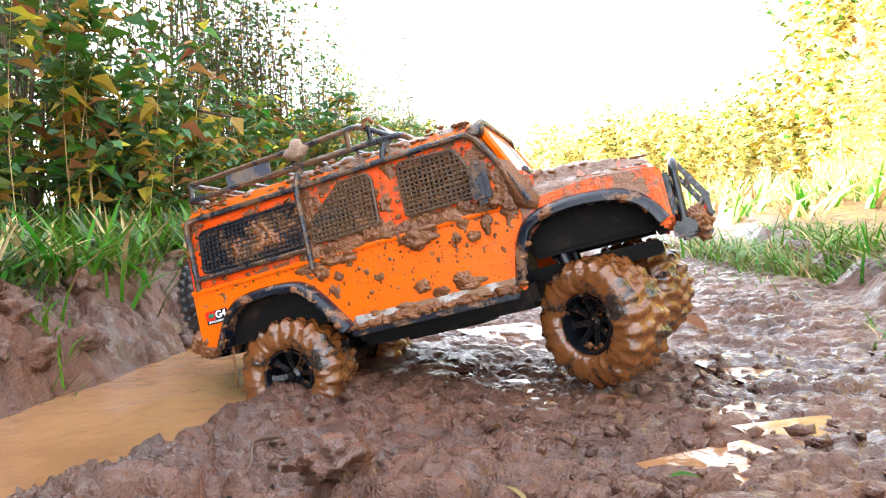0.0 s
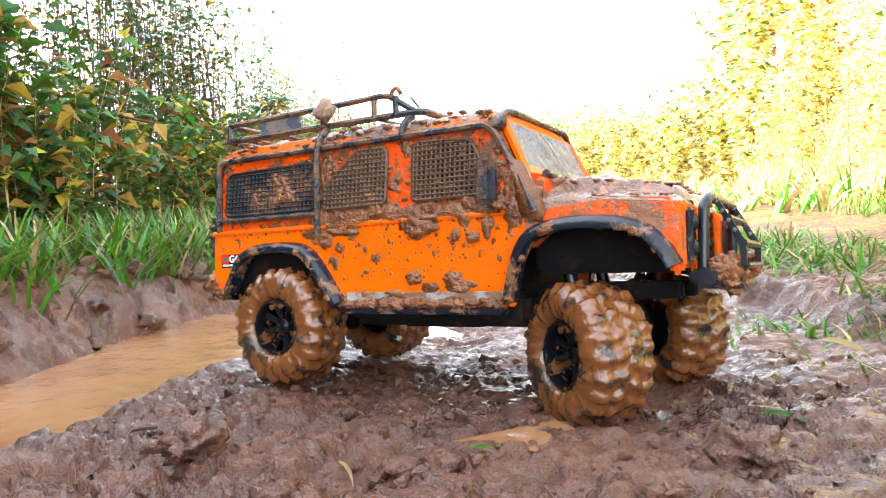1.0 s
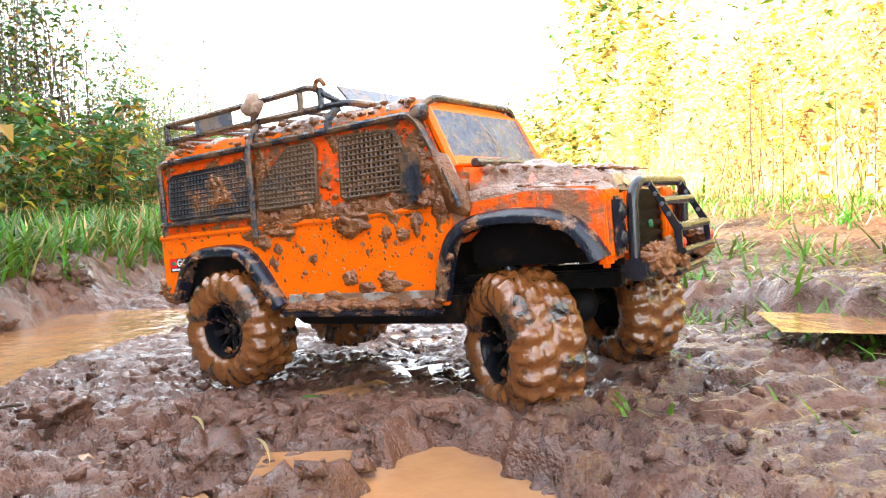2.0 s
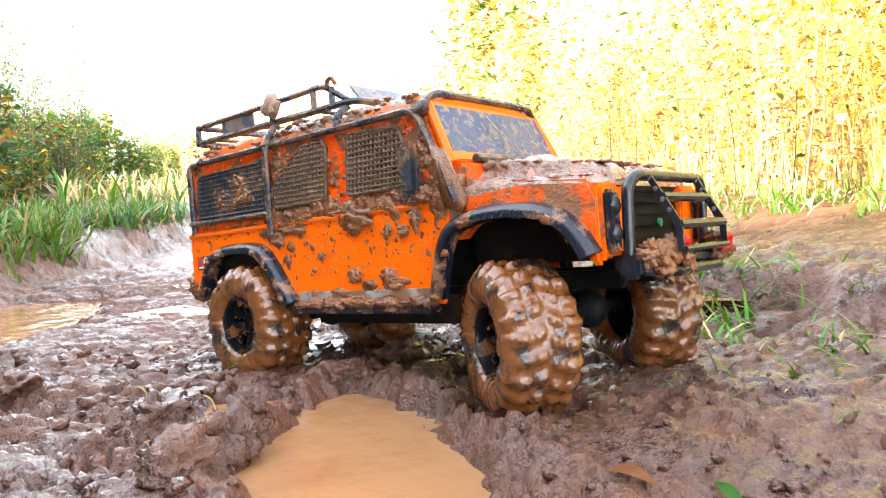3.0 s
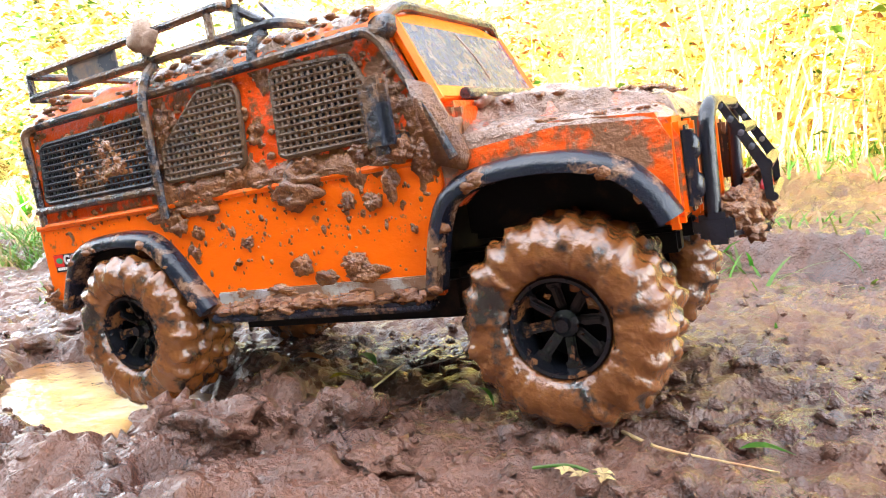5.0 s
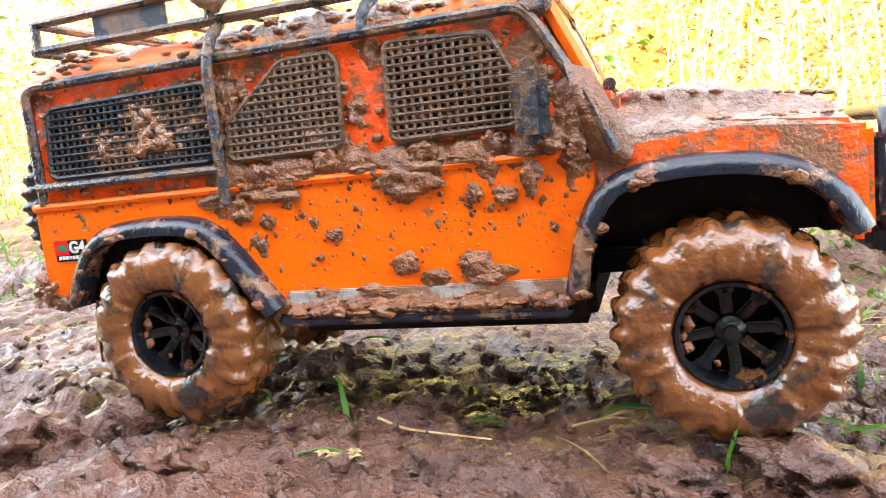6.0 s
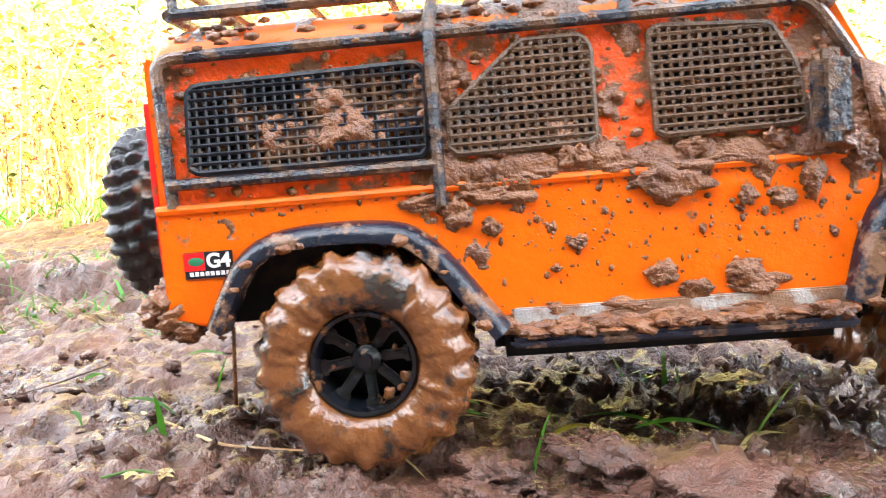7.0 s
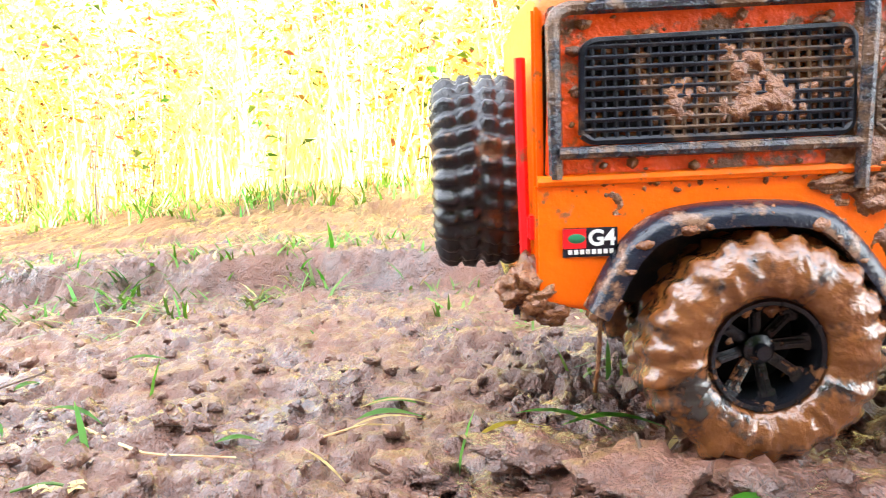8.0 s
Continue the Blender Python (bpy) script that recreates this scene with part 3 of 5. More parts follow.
part("cage_bar", tube([(0.110, -0.060, 0.184), (0.110, 0.088, 0.186)], 0.0036, 8), M_CAGE, cage)
part("cage_bar", tube([(-0.257, -0.086, 0.224), (-0.260, 0.086, 0.224)], T, 8), M_CAGE, cage)
part("cage_joint", clod((0.077, -0.083, 0.228), (0.020, 0.016, 0.015), 4, rough=0.25), M_CAGE, cage, "mud-caked round corner joint")
part("pillar_plate", panel([(0.090, 0.196), (0.104, 0.190), (0.122, 0.150), (0.118, 0.140), (0.100, 0.146)][::-1], -0.094, -0.089, 0.001), M_MUD, cage, "mud-covered pillar gusset")

rack = part("roof_rack", tube([(-0.250, -0.080, 0.249), (-0.005, -0.078, 0.250), (0.002, -0.070, 0.249), (0.002, 0.070, 0.249), (-0.005, 0.078, 0.250), (-0.250, 0.080, 0.249), (-0.252, -0.080, 0.249)],
                              0.0034, 8), M_CAGE, truck, "muddy black tubular roof rack")
part("rack_rail", tube([(-0.248, -0.080, 0.266), (-0.090, -0.0815, 0.268), (-0.040, -0.080, 0.270), (-0.012, -0.078, 0.252)], 0.003, 8), M_CAGE, rack)
part("rack_rail", tube([(-0.248, 0.080, 0.266), (-0.040, 0.080, 0.269), (-0.012, 0.078, 0.252)], 0.003, 8), M_CAGE, rack)
part("rack_rail", tube([(-0.249, -0.080, 0.266), (-0.249, 0.080, 0.266)], 0.003, 8), M_CAGE, rack)
for x in (-0.249, -0.118, -0.055, -0.030):
    for s in (-1, 1):
        part("rack_post", tube([(x, s * 0.080, 0.249), (x, s * 0.080, 0.267)], 0.003, 6), M_CAGE, rack)
for k in range(5):
    part("rack_slat", tube([(-0.22 + k * 0.042, -0.078, 0.249), (-0.22 + k * 0.042, 0.078, 0.249)], 0.0022, 6), M_CAGE, rack)
part("side_plate", box((0.055, 0.002, 0.016), (-0.175, -0.080, 0.257), 0.0005), M_PLATE, rack, "muddy plate on the rack's side")
part("rack_sheet", box((0.002, 0.128, 0.026), (-0.018, 0.002, 0.260), 0.0006, (0, -40, 0)), M_PLATE, rack, "wet grey sheet lying across the rack")
part("rack_hook", tube([(-0.034, -0.081, 0.266), (-0.033, -0.082, 0.272), (-0.027, -0.082, 0.275), (-0.024, -0.080, 0.268)], 0.0022, 6), M_MUD, rack, "muddy hook")
part("mud_lump", clod((-0.112, -0.085, 0.263), (0.024, 0.013, 0.020), 9, rough=0.5, detail=3), M_MUDDRY, rack, "pale drying lump of mud")
mirror = part("wing_mirror", box((0.018, 0.013, 0.044), (0.073, -0.100, 0.178), 0.005), M_CAGE, truck, "muddy black door mirror")
part("mirror_arm", tube([(0.082, -0.086, 0.165), (0.078, -0.096, 0.162)], 0.003, 6), M_CAGE, mirror)

# door furniture, sticker, tail
part("door_handle", box((0.020, 0.004, 0.006), (-0.078, -SIDE - 0.002, 0.141), 0.0012), M_MUD, truck, "door handle under mud")
part("door_handle", box((0.020, 0.004, 0.006), (0.010, -SIDE - 0.002, 0.150), 0.0012), M_MUD, truck, "door handle under mud")
sticker = part("sticker", box((0.026, 0.0012, 0.014), (-0.2415, -SIDE - 0.0003, 0.1185), 0.0), M_BLACK_CLEAN, truck, "black and red sticker with white print")
part("sticker_field", box((0.011, 0.001, 0.0095), (-0.249, -SIDE - 0.0009, 0.1205)), M_RED, sticker, "red sticker field")
part("sticker_badge", clod((-0.2480, -SIDE - 0.0013, 0.1205), (0.009, 0.0008, 0.005), 1, rough=0.0), M_GREEN, sticker, "oval green badge")
for k in range(8):
    part("print_bar", box((0.0019, 0.0008, 0.0022), (-0.2510 + k * 0.0028, -SIDE - 0.0010, 0.1140)), M_WHITE, sticker)
cu = bpy.data.curves.new("lettering", "FONT")
cu.body, cu.size, cu.extrude, cu.offset = "G4", 0.0105, 0.0003, 0.0003
tmp = new("lettering", cu)
dg = bpy.context.evaluated_depsgraph_get()
me = bpy.data.meshes.new_from_object(tmp.evaluated_get(dg))
bpy.data.objects.remove(tmp)
letter = new("lettering", me)
letter.data.materials.clear()
letter.data.materials.append(M_WHITE)
letter.parent = sticker
letter.matrix_basis = pose(-0.2425, -SIDE - 0.0014, 0.1172, 90, 0, 0)
tagged(letter, "white letters G4")

part("jack", tube([(-0.2715, -0.072, 0.206), (-0.2715, -0.074, 0.160), (-0.2705, -0.075, 0.100)], 0.0028, 6), M_RED, truck, "red lifting jack on the tail")
part("rear_lamp", box((0.004, 0.012, 0.012), (-0.268, -0.076, 0.125), 0.001), M_RED, truck, "small red tail lamp")

# underbody
part("chassis_rail", box((0.45, 0.012, 0.014), (-0.01, -0.03, 0.082), 0.002), M_DARK, truck)
part("chassis_rail", box((0.45, 0.012, 0.014), (-0.01, 0.03, 0.082), 0.002), M_DARK, truck)
part("skid_plate", box((0.10, 0.075, 0.028), (-0.015, 0, 0.062), 0.008), M_DARK, truck, "black skid plate")
# floor pan deepened as a near-black block, standing in for shadow under the truck
part("shade_floor_pan", box((0.19, 0.14, 0.030), (0.0, 0, 0.067), 0.006), M_DARK, truck)
part("engine_bay", box((0.10, 0.10, 0.045), (0.155, 0, 0.128), 0.004), M_DARK, truck)
for s in (-1, 1):
    part("inner_arch", box((0.12, 0.02, 0.05), (0.155, s * 0.045, 0.122), 0.004), M_DARK, truck)
    for x in (-0.13, 0.13):
        part("shock", tube([(x, s * 0.045, 0.062), (x * 0.9, s * 0.042, 0.125)], 0.006, 10), M_BLACK_CLEAN, truck, "black shock absorber")


# ---- wheels ----
def lug_height(a, y, count):
    """How far the tread stands out at the angle a (radians) and the width y."""
    side = 1 if y > 0 else 0
    k = (a / (2 * math.pi) * count + 0.5 * side) % 1.0
    ay = abs(y)

    def hump(v, lo, hi, e):
        return max(0.0, min(1.0, (v - lo) / e, (hi - v) / e))
    inner = hump(ay, 0.0012, 0.0125, 0.002) * hump((k + ay * 18) % 1.0, 0.10, 0.70, 0.13)
    outer = hump(ay, 0.0125, 0.0320, 0.002) * hump((k + 0.35) % 1.0, 0.14, 0.76, 0.14)
    return max(inner, outer)


def build_tyre(cake):
    """cake: how thick the mud lies in the tread and on the sidewalls, from 0 to 1."""
    W = 0.024
    prof = [(0.0268, -W + 0.006), (0.0274, -W + 0.002), (0.0295, -W - 0.0005), (0.0325, -W - 0.0025), (0.036, -W - 0.0038), (0.0395, -W - 0.0042), (0.043, -W - 0.0036), (0.0458, -W - 0.0024),
            (0.0482, -W - 0.001), (0.0503, -W + 0.0005), (0.0518, -W + 0.002)]
    n = 24
    tread = [(0.0530 + 0.0010 * cake + 0.0012 * (1 - (2 * i / n - 1) ** 2), -W + 0.0035 + (2 * W - 0.007) * i / n) for i in range(n + 1)]
    prof = prof + tread + [(r, -y) for r, y in prof[::-1]]
    steps = 176
    out = bmesh.new()
    rings = []
    for k in range(steps):
        a = 2 * math.pi * k / steps
        ring = []
        for r, y in prof:
            p = Vector((math.cos(a), y * 30, math.sin(a)))
            fill = 1 - 0.38 * cake * max(0.0, min(1.0, 0.5 + 1.6 * noise.noise(p * 3.1)))
            h = lug_height(a, y * (1.0 if r > 0.052 else 1.1), 22 if cake else 30) * fill * (0.0043 if r > 0.052 else (0.0030 - 0.0011 * cake) if r > 0.0452 else 0.0)
            h += 0.0010 * noise.noise(p * 6) + 0.0007 * noise.noise(p * 15)
            w = (0.0015 + 0.0024 * noise.noise(p * 3.7) + 0.0016 * noise.noise(p * 9) + 0.0008 * noise.noise(p * 21)) * cake * (0.029 < r < 0.052)
            yy = y + math.copysign(h * 0.8, y) * (0.0452 < r <= 0.052) + math.copysign(w + 0.0006 * noise.noise(p * 5), y)
            ring.append(out.verts.new(((r + h * (r > 0.049)) * math.cos(a), yy, (r + h * (r > 0.049)) * math.sin(a))))
        rings.append(ring)
    for k in range(steps):
        a, b = rings[k], rings[(k + 1) % steps]
        for i in range(len(prof) - 1):
            out.faces.new((a[i], a[i + 1], b[i + 1], b[i]))
    return out


def build_wheel(name, tyre_mat, label):
    w = tagged(new(name), label)
    w.parent = truck
    part("tyre", build_tyre(1.0 if tyre_mat is M_TYRE else 0.0), tyre_mat, w, "knobbly tyre thick with wet mud" if tyre_mat is M_TYRE else "black knobbly spare tyre")
    rim = part("rim", revolve([(0.0272, -0.017), (0.0280, -0.0225), (0.0268, -0.0240), (0.0248, -0.0236), (0.0240, -0.020), (0.0232, -0.010), (0.0230, 0.018), (0.0275, 0.020)], 40), M_RIM, w, "black beadlock rim")
    part("rim_disc", revolve([(0.0, 0.002), (0.012, 0.0), (0.0232, 0.003), (0.0232, 0.006), (0, 0.005)], 32), M_DARK, rim)
    for k in range(8):
        b = box((0.0058, 0.0045, 0.016), (0, -0.0115, 0.0150), 0.0012, (16, 0, 0))
        box((0.0030, 0.0040, 0.012), (0, -0.0140, 0.0160), 0.0008, (16, 0, 0), b)
        box((0.0085, 0.0040, 0.0045), (0, -0.0140, 0.0218), 0.0010, (16, 0, 0), b)
        bmesh.ops.transform(b, matrix=Matrix.Rotation(radians(45 * k), 4, "Y"), verts=b.verts)
        part("spoke", b, M_RIM, rim)
        b = revolve([(0.0, -0.0252), (0.0010, -0.0252), (0.0013, -0.0236), (0, -0.0236)], 8)
        bmesh.ops.transform(b, matrix=Matrix.Rotation(radians(45 * k + 22), 4, "Y") @ Matrix.Translation((0, 0, 0.0262)), verts=b.verts)
        part("bolt", b, M_RIM, rim)
    part("hub_cap", revolve([(0, -0.019), (0.0035, -0.019), (0.0040, -0.015), (0.0075, -0.013), (0.0085, -0.004), (0, -0.004)], 20), M_RIM, rim, "black hub with axle nut")
    if tyre_mat is M_TYRE:
        for k, (ang, rad, size) in enumerate(((200, 0.021, 0.006), (165, 0.022, 0.005), (182, 0.0225, 0.004), (120, 0.017, 0.003))):
            c = (rad * math.sin(radians(ang)), -0.0165, rad * math.cos(radians(ang)))
            part("mud_lump", clod(c, (size * 1.3, size * 0.8, size), 210 + k, rough=0.6, detail=2), M_MUD, rim, "clot of mud caught in the rim")
    return w


wheel_proto = build_wheel("wheel", M_TYRE, "muddy wheel with a black rim")
WHEELS = [(wheel_proto, -1, -1)]
for fx, s in ((1, -1), (-1, 1), (1, 1)):
    WHEELS.append((copy_thing(wheel_proto, Matrix()), fx, s))
spare = build_wheel("spare_wheel", M_SPARE, "wet black spare wheel on the tailgate")
spare.matrix_basis = pose(-0.291, -0.004, 0.147, 0, 0, -90) @ Matrix.Diagonal((0.95, 0.9, 0.95, 1))
part("spare_mount", tube([(-0.266, 0, 0.147), (-0.29, 0, 0.147)], 0.008, 10), M_DARK, truck)
for x, s in ((-0.162, 1), (0.158, 1)):
    axle = part("axle", tube([(x, -0.07, 0.055), (x, 0.07, 0.055)], 0.007, 10), M_DARK, truck, "dark axle tube")
    part("differential", clod((x, 0.015, 0.055), (0.034, 0.032, 0.034), 2, rough=0.05), M_DARK, axle)

# ---- mud that clings to the truck ----
SPLASH = [(-0.002, 0.144, 0.034, 0.020), (-0.092, 0.155, 0.022, 0.012), (-0.094, 0.144, 0.026, 0.009), (-0.049, 0.159, 0.016, 0.013), (0.010, 0.160, 0.015, 0.009), (0.050, 0.160, 0.014, 0.012),
          (-0.049, 0.116, 0.010, 0.006), (-0.061, 0.103, 0.005, 0.004), (-0.008, 0.097, 0.014, 0.011), (0.033, 0.094, 0.020, 0.012), (0.040, 0.088, 0.026, 0.010), (0.036, 0.133, 0.009, 0.009),
          (0.053, 0.131, 0.012, 0.010), (-0.092, 0.127, 0.009, 0.008), (0.010, 0.087, 0.016, 0.009), (-0.063, 0.082, 0.010, 0.006), (-0.028, 0.081, 0.030, 0.007), (-0.05, 0.076, 0.026, 0.006),
          (0.0, 0.075, 0.03, 0.007), (0.03, 0.077, 0.028, 0.007), (0.060, 0.074, 0.024, 0.005), (0.078, 0.112, 0.004, 0.004), (0.068, 0.140, 0.012, 0.016), (-0.070, 0.152, 0.024, 0.007),
          (-0.030, 0.153, 0.022, 0.007), (0.030, 0.153, 0.03, 0.006), (0.070, 0.153, 0.026, 0.007), (0.092, 0.150, 0.016, 0.014), (-0.110, 0.135, 0.016, 0.014), (-0.125, 0.142, 0.024, 0.008)]
for i, (x, z, w, h) in enumerate(SPLASH):
    part("mud_lump", clod((x, -SIDE - 0.0005, z), (w, min(0.013, 0.5 * h + 0.002), h * 1.1), i + 2, rough=0.55, detail=4), M_MUD, truck, "lump of wet brown mud")
for i, (x, y, z, a, b_, c) in enumerate([(-0.270, -0.080, 0.100, 0.018, 0.018, 0.020), (-0.277, -0.079, 0.094, 0.016, 0.016, 0.016), (-0.264, -0.083, 0.091, 0.020, 0.016, 0.016), (-0.259, -0.084, 0.084, 0.018, 0.014, 0.014), (-0.268, -0.081, 0.084, 0.014, 0.014, 0.012), (0.2461, -0.064, 0.0970, 0.0153, 0.0153, 0.0144), (0.2500, -0.052, 0.0980, 0.0170, 0.0187, 0.0160), (0.2540, -0.040, 0.1000, 0.0170, 0.0170, 0.0192), (0.2566, -0.028, 0.0960, 0.0153, 0.0187, 0.0176),
                                         (0.2514, -0.046, 0.0890, 0.0153, 0.0204, 0.0128), (0.2566, -0.018, 0.0890, 0.0119, 0.0153, 0.0160), (0.2540, -0.032, 0.0840, 0.0119, 0.0153, 0.0128), (0.2474, -0.058, 0.1050, 0.0102, 0.0119, 0.0096),
                                         (0.2500, 0.070, 0.0980, 0.0204, 0.0272, 0.0208), (0.2540, 0.055, 0.1070, 0.0153, 0.0153, 0.0128), (0.105, -0.088, 0.160, 0.022, 0.010, 0.030), (0.080, -0.094, 0.158, 0.016, 0.012, 0.014)]):
    part("mud_lump", clod((x, y, z), (a, b_, c), i + 40, rough=0.5, detail=4), M_MUD, truck, "thick clot of mud")

# the blanket of mud that lies over bonnet and wings: it follows what is under it, thick in places and worn through in others
def blanket(skin, x0, x1, y0, y1, step, cover, seed):
    me = skin.data
    tree = BVHTree.FromPolygons([v.co.copy() for v in me.vertices], [tuple(p.vertices) for p in me.polygons])
    b, grid = bmesh.new(), {}
    off = Vector((seed * 3.7, seed * 1.3, 0))
    nx, ny = int((x1 - x0) / step), int((y1 - y0) / step)
    for i in range(nx + 1):
        for j in range(ny + 1):
            x, y = x0 + i * step, y0 + j * step
            hit = tree.ray_cast(Vector((x, y, 0.4)), Vector((0, 0, -1)))[0]
            if hit is None:
                continue
            p = Vector((x, y, 0)) + off
            n = noise.noise(p * 38) + 0.6 * noise.noise(p * 85) + 0.38 * noise.noise(p * 190) + 0.2 * noise.noise(p * 420)
            d = cover(x, y) + 0.0042 * n
            if d > -0.0016:
                grid[i, j] = b.verts.new((x, y, hit.z + min(d, 0.0065)))
    for (i, j) in list(grid):
        q = [(i, j), (i + 1, j), (i + 1, j + 1), (i, j + 1)]
        if all(k in grid for k in q):
            b.faces.new([grid[k] for k in q])
    for v in [v for v in b.verts if not v.link_faces]:
        b.verts.remove(v)
    return b


def inside(outline, x, z):
    hit = False
    for (x0, z0), (x1, z1) in zip(outline, outline[1:] + outline[:1]):
        if (z0 > z) != (z1 > z) and x < x0 + (z - z0) / (z1 - z0) * (x1 - x0):
            hit = not hit
    return hit


def side_blanket(x0, x1, z0, z1, step, cover, seed, off=0.0):
    """Mud thrown against the flank: a skin of uneven depth that breaks off into patches and runs."""
    b, grid = bmesh.new(), {}
    for i in range(int((x1 - x0) / step) + 1):
        for j in range(int((z1 - z0) / step) + 1):
            x, z = x0 + i * step, z0 + j * step
            c = cover(x, z)
            if c is None:
                continue
            p = Vector((x + seed * 3.7, z * 0.8, seed * 1.3))
            n = noise.noise(p * 45) + 0.7 * noise.noise(p * 95) + 0.5 * noise.noise(p * 210) + 0.3 * noise.noise(p * 430)
            d = c + 0.0034 * n
            if d > -0.0007:
                d = min(d, 0.0022 + 0.25 * d)
                grid[i, j] = b.verts.new((x, -SIDE + off + 0.10 * max(0, z - 0.15) - 0.0002 - d, z))
    for (i, j) in list(grid):
        q = [(i, j), (i + 1, j), (i + 1, j + 1), (i, j + 1)]
        if all(k in grid for k in q):
            b.faces.new([grid[k] for k in q])
    for v in [v for v in b.verts if not v.link_faces]:
        b.verts.remove(v)
    return b


def flank_cover(x, z):
    if any(inside(o, x, z) for o in (REAR_WIN, DOOR_WIN, FRONT_WIN)):
        return None
    if -0.236 < x < -0.094 and z < np.interp(x, [q[0] for q in REAR_ARCH], [q[1] for q in REAR_ARCH]) + 0.008:
        return None
    if x > 0.090 and z < 0.122 or z > 0.15 and x > 0.104 - 0.42 * max(0, z - 0.178) - 0.1 * (z - 0.15):
        return None
    if x < -0.120:
        c = -0.0030 + 0.0022 * math.exp(-((x + 0.120) / 0.010) ** 2) + 0.0012 * math.exp(-((z - 0.152) / 0.004) ** 2)
        return c if z > 0.13 or x < -0.24 else c - 0.002
    belt = 0.0040 * math.exp(-((z - 0.156) / 0.0075) ** 2)
    if z > 0.15:
        c = -0.0010 + belt + 0.0020 * (abs(x + 0.115) < 0.008) + 0.0012 * (x > 0.066)
    else:
        c = max(-0.0046, -0.0004 - 0.14 * (0.150 - z)) + belt
        c += 0.0030 * math.exp(-((x + 0.100) / 0.016) ** 2) + 0.0022 * math.exp(-((x - 0.094) / 0.010) ** 2)
    c += 0.0062 * math.exp(-((z - 0.073) / 0.008) ** 2) * (x < 0.045) + 0.0035 * math.exp(-((z - 0.071) / 0.006) ** 2)
    return c


tagged(part("mud_splash", side_blanket(-0.258, 0.106, 0.071, 0.224, 0.00105, flank_cover, 3), M_MUD, truck, "wet mud splashed over the flank"), kind="stuff")
tagged(part("mud_splash", side_blanket(-0.245, -0.122, 0.166, 0.212, 0.001, lambda x, z: 0.0020 - 0.0026 * math.hypot((x + 0.162) / 0.046, (z - 0.189) / 0.019), 6, -0.0032), M_MUD, truck, "mud caught in the rear mesh"), kind="stuff")
tagged(part("mud_splash", side_blanket(-0.106, -0.038, 0.167, 0.218, 0.001, lambda x, z: -0.0022 if inside(DOOR_WIN, x, z) else None, 9, -0.0028), M_MUD, truck, "mud caught in the door mesh"), kind="stuff")
tagged(part("mud_splash", side_blanket(-0.006, 0.062, 0.167, 0.218, 0.001, lambda x, z: -0.0026 if inside(FRONT_WIN, x, z) else None, 12, -0.0028), M_MUD, truck, "mud caught in the front mesh"), kind="stuff")


def bonnet_cover(x, y):
    c = 0.0022 - 0.05 * max(0, x - 0.178) - 0.0012 * (abs(y) > 0.056)
    return c + 0.0012 * (x < 0.135)


part("mud_blanket", blanket(bonnet, 0.113, 0.226, -0.088, 0.088, 0.0014, bonnet_cover, 5), M_PALE, bonnet, "uneven blanket of pale wet mud")
part("mud_blanket", blanket(roof, -0.262, 0.078, -0.0810, 0.0810, 0.0017, lambda x, y: 0.0012 - 0.0030 * (abs(y) < 0.05) * (x > -0.2) - 0.0022 * (x < -0.13), 8), M_PALE, roof, "smeared pale mud on the roof")
for i in range(34):
    t = i / 33
    part("mud_lump", clod((-0.078 + 0.158 * t, -SIDE - 0.005 - 0.003 * math.sin(i * 2.3), 0.0725 + 0.0016 * math.sin(i * 4.1)), (0.014 + 0.004 * math.sin(i * 1.7), 0.012, 0.006 + 0.003 * math.sin(i * 3.3)), i + 60, rough=0.45, detail=3), M_MUD, truck)
rnd = random.Random(23)
for k, line in enumerate((softened(REAR_ARCH), softened(FRONT_ARCH))):
    for i in range(26):
        t = rnd.random() * (len(line) - 1.001)
        p, q = Vector(line[int(t)]), Vector(line[int(t) + 1])
        x, z = p.lerp(q, t % 1)
        e = rnd.choice((0.0025, 0.0035, 0.005, 0.007)) * (1.2 if i % 9 == 0 else 1)
        part("mud_lump", clod((x, -SIDE - rnd.uniform(0.006, 0.013), z + rnd.uniform(0.0, 0.004)), (e * rnd.uniform(1.0, 1.8), e * 0.8, e * rnd.uniform(0.7, 1.2)), i + 150 * k, rough=0.45, detail=2), M_MUD, truck)

rnd = random.Random(11)
spots = bmesh.new()
for i in range(480):
    x = rnd.uniform(-0.25, 0.1)
    z = 0.078 + 0.072 * math.sqrt(rnd.random())
    if x < -0.09 and z < 0.14:
        continue
    k = rnd.choice((0.0009, 0.0012, 0.0016, 0.0022, 0.0035))
    clod((x, -SIDE - 0.0002, z), (k * rnd.uniform(0.8, 1.5), k * 0.7, k * rnd.uniform(0.8, 2.0)), i, spots, 0.4, 1)
for i in range(260):
    x, z = rnd.uniform(-0.255, 0.085), rnd.uniform(0.152, 0.222)
    k = rnd.choice((0.002, 0.003, 0.0045, 0.006))
    clod((x, -SIDE - 0.002 + (z - 0.15) * 0.1, z), (k * rnd.uniform(0.8, 1.6), k * 0.6, k), i + 700, spots, 0.5, 1)
for i in range(240):
    x = rnd.uniform(0.105, 0.222)
    y = rnd.uniform(-0.085, 0.085)
    z = (0.175 - 0.12 * max(0, x - 0.15) if abs(y) < 0.056 else 0.160 - 0.05 * max(0, x - 0.15))
    k = rnd.choice((0.002, 0.004, 0.007))
    clod((x, y, z), (k * 1.3, k * 1.2, k * 0.6), i + 1700, spots, 0.5, 1)
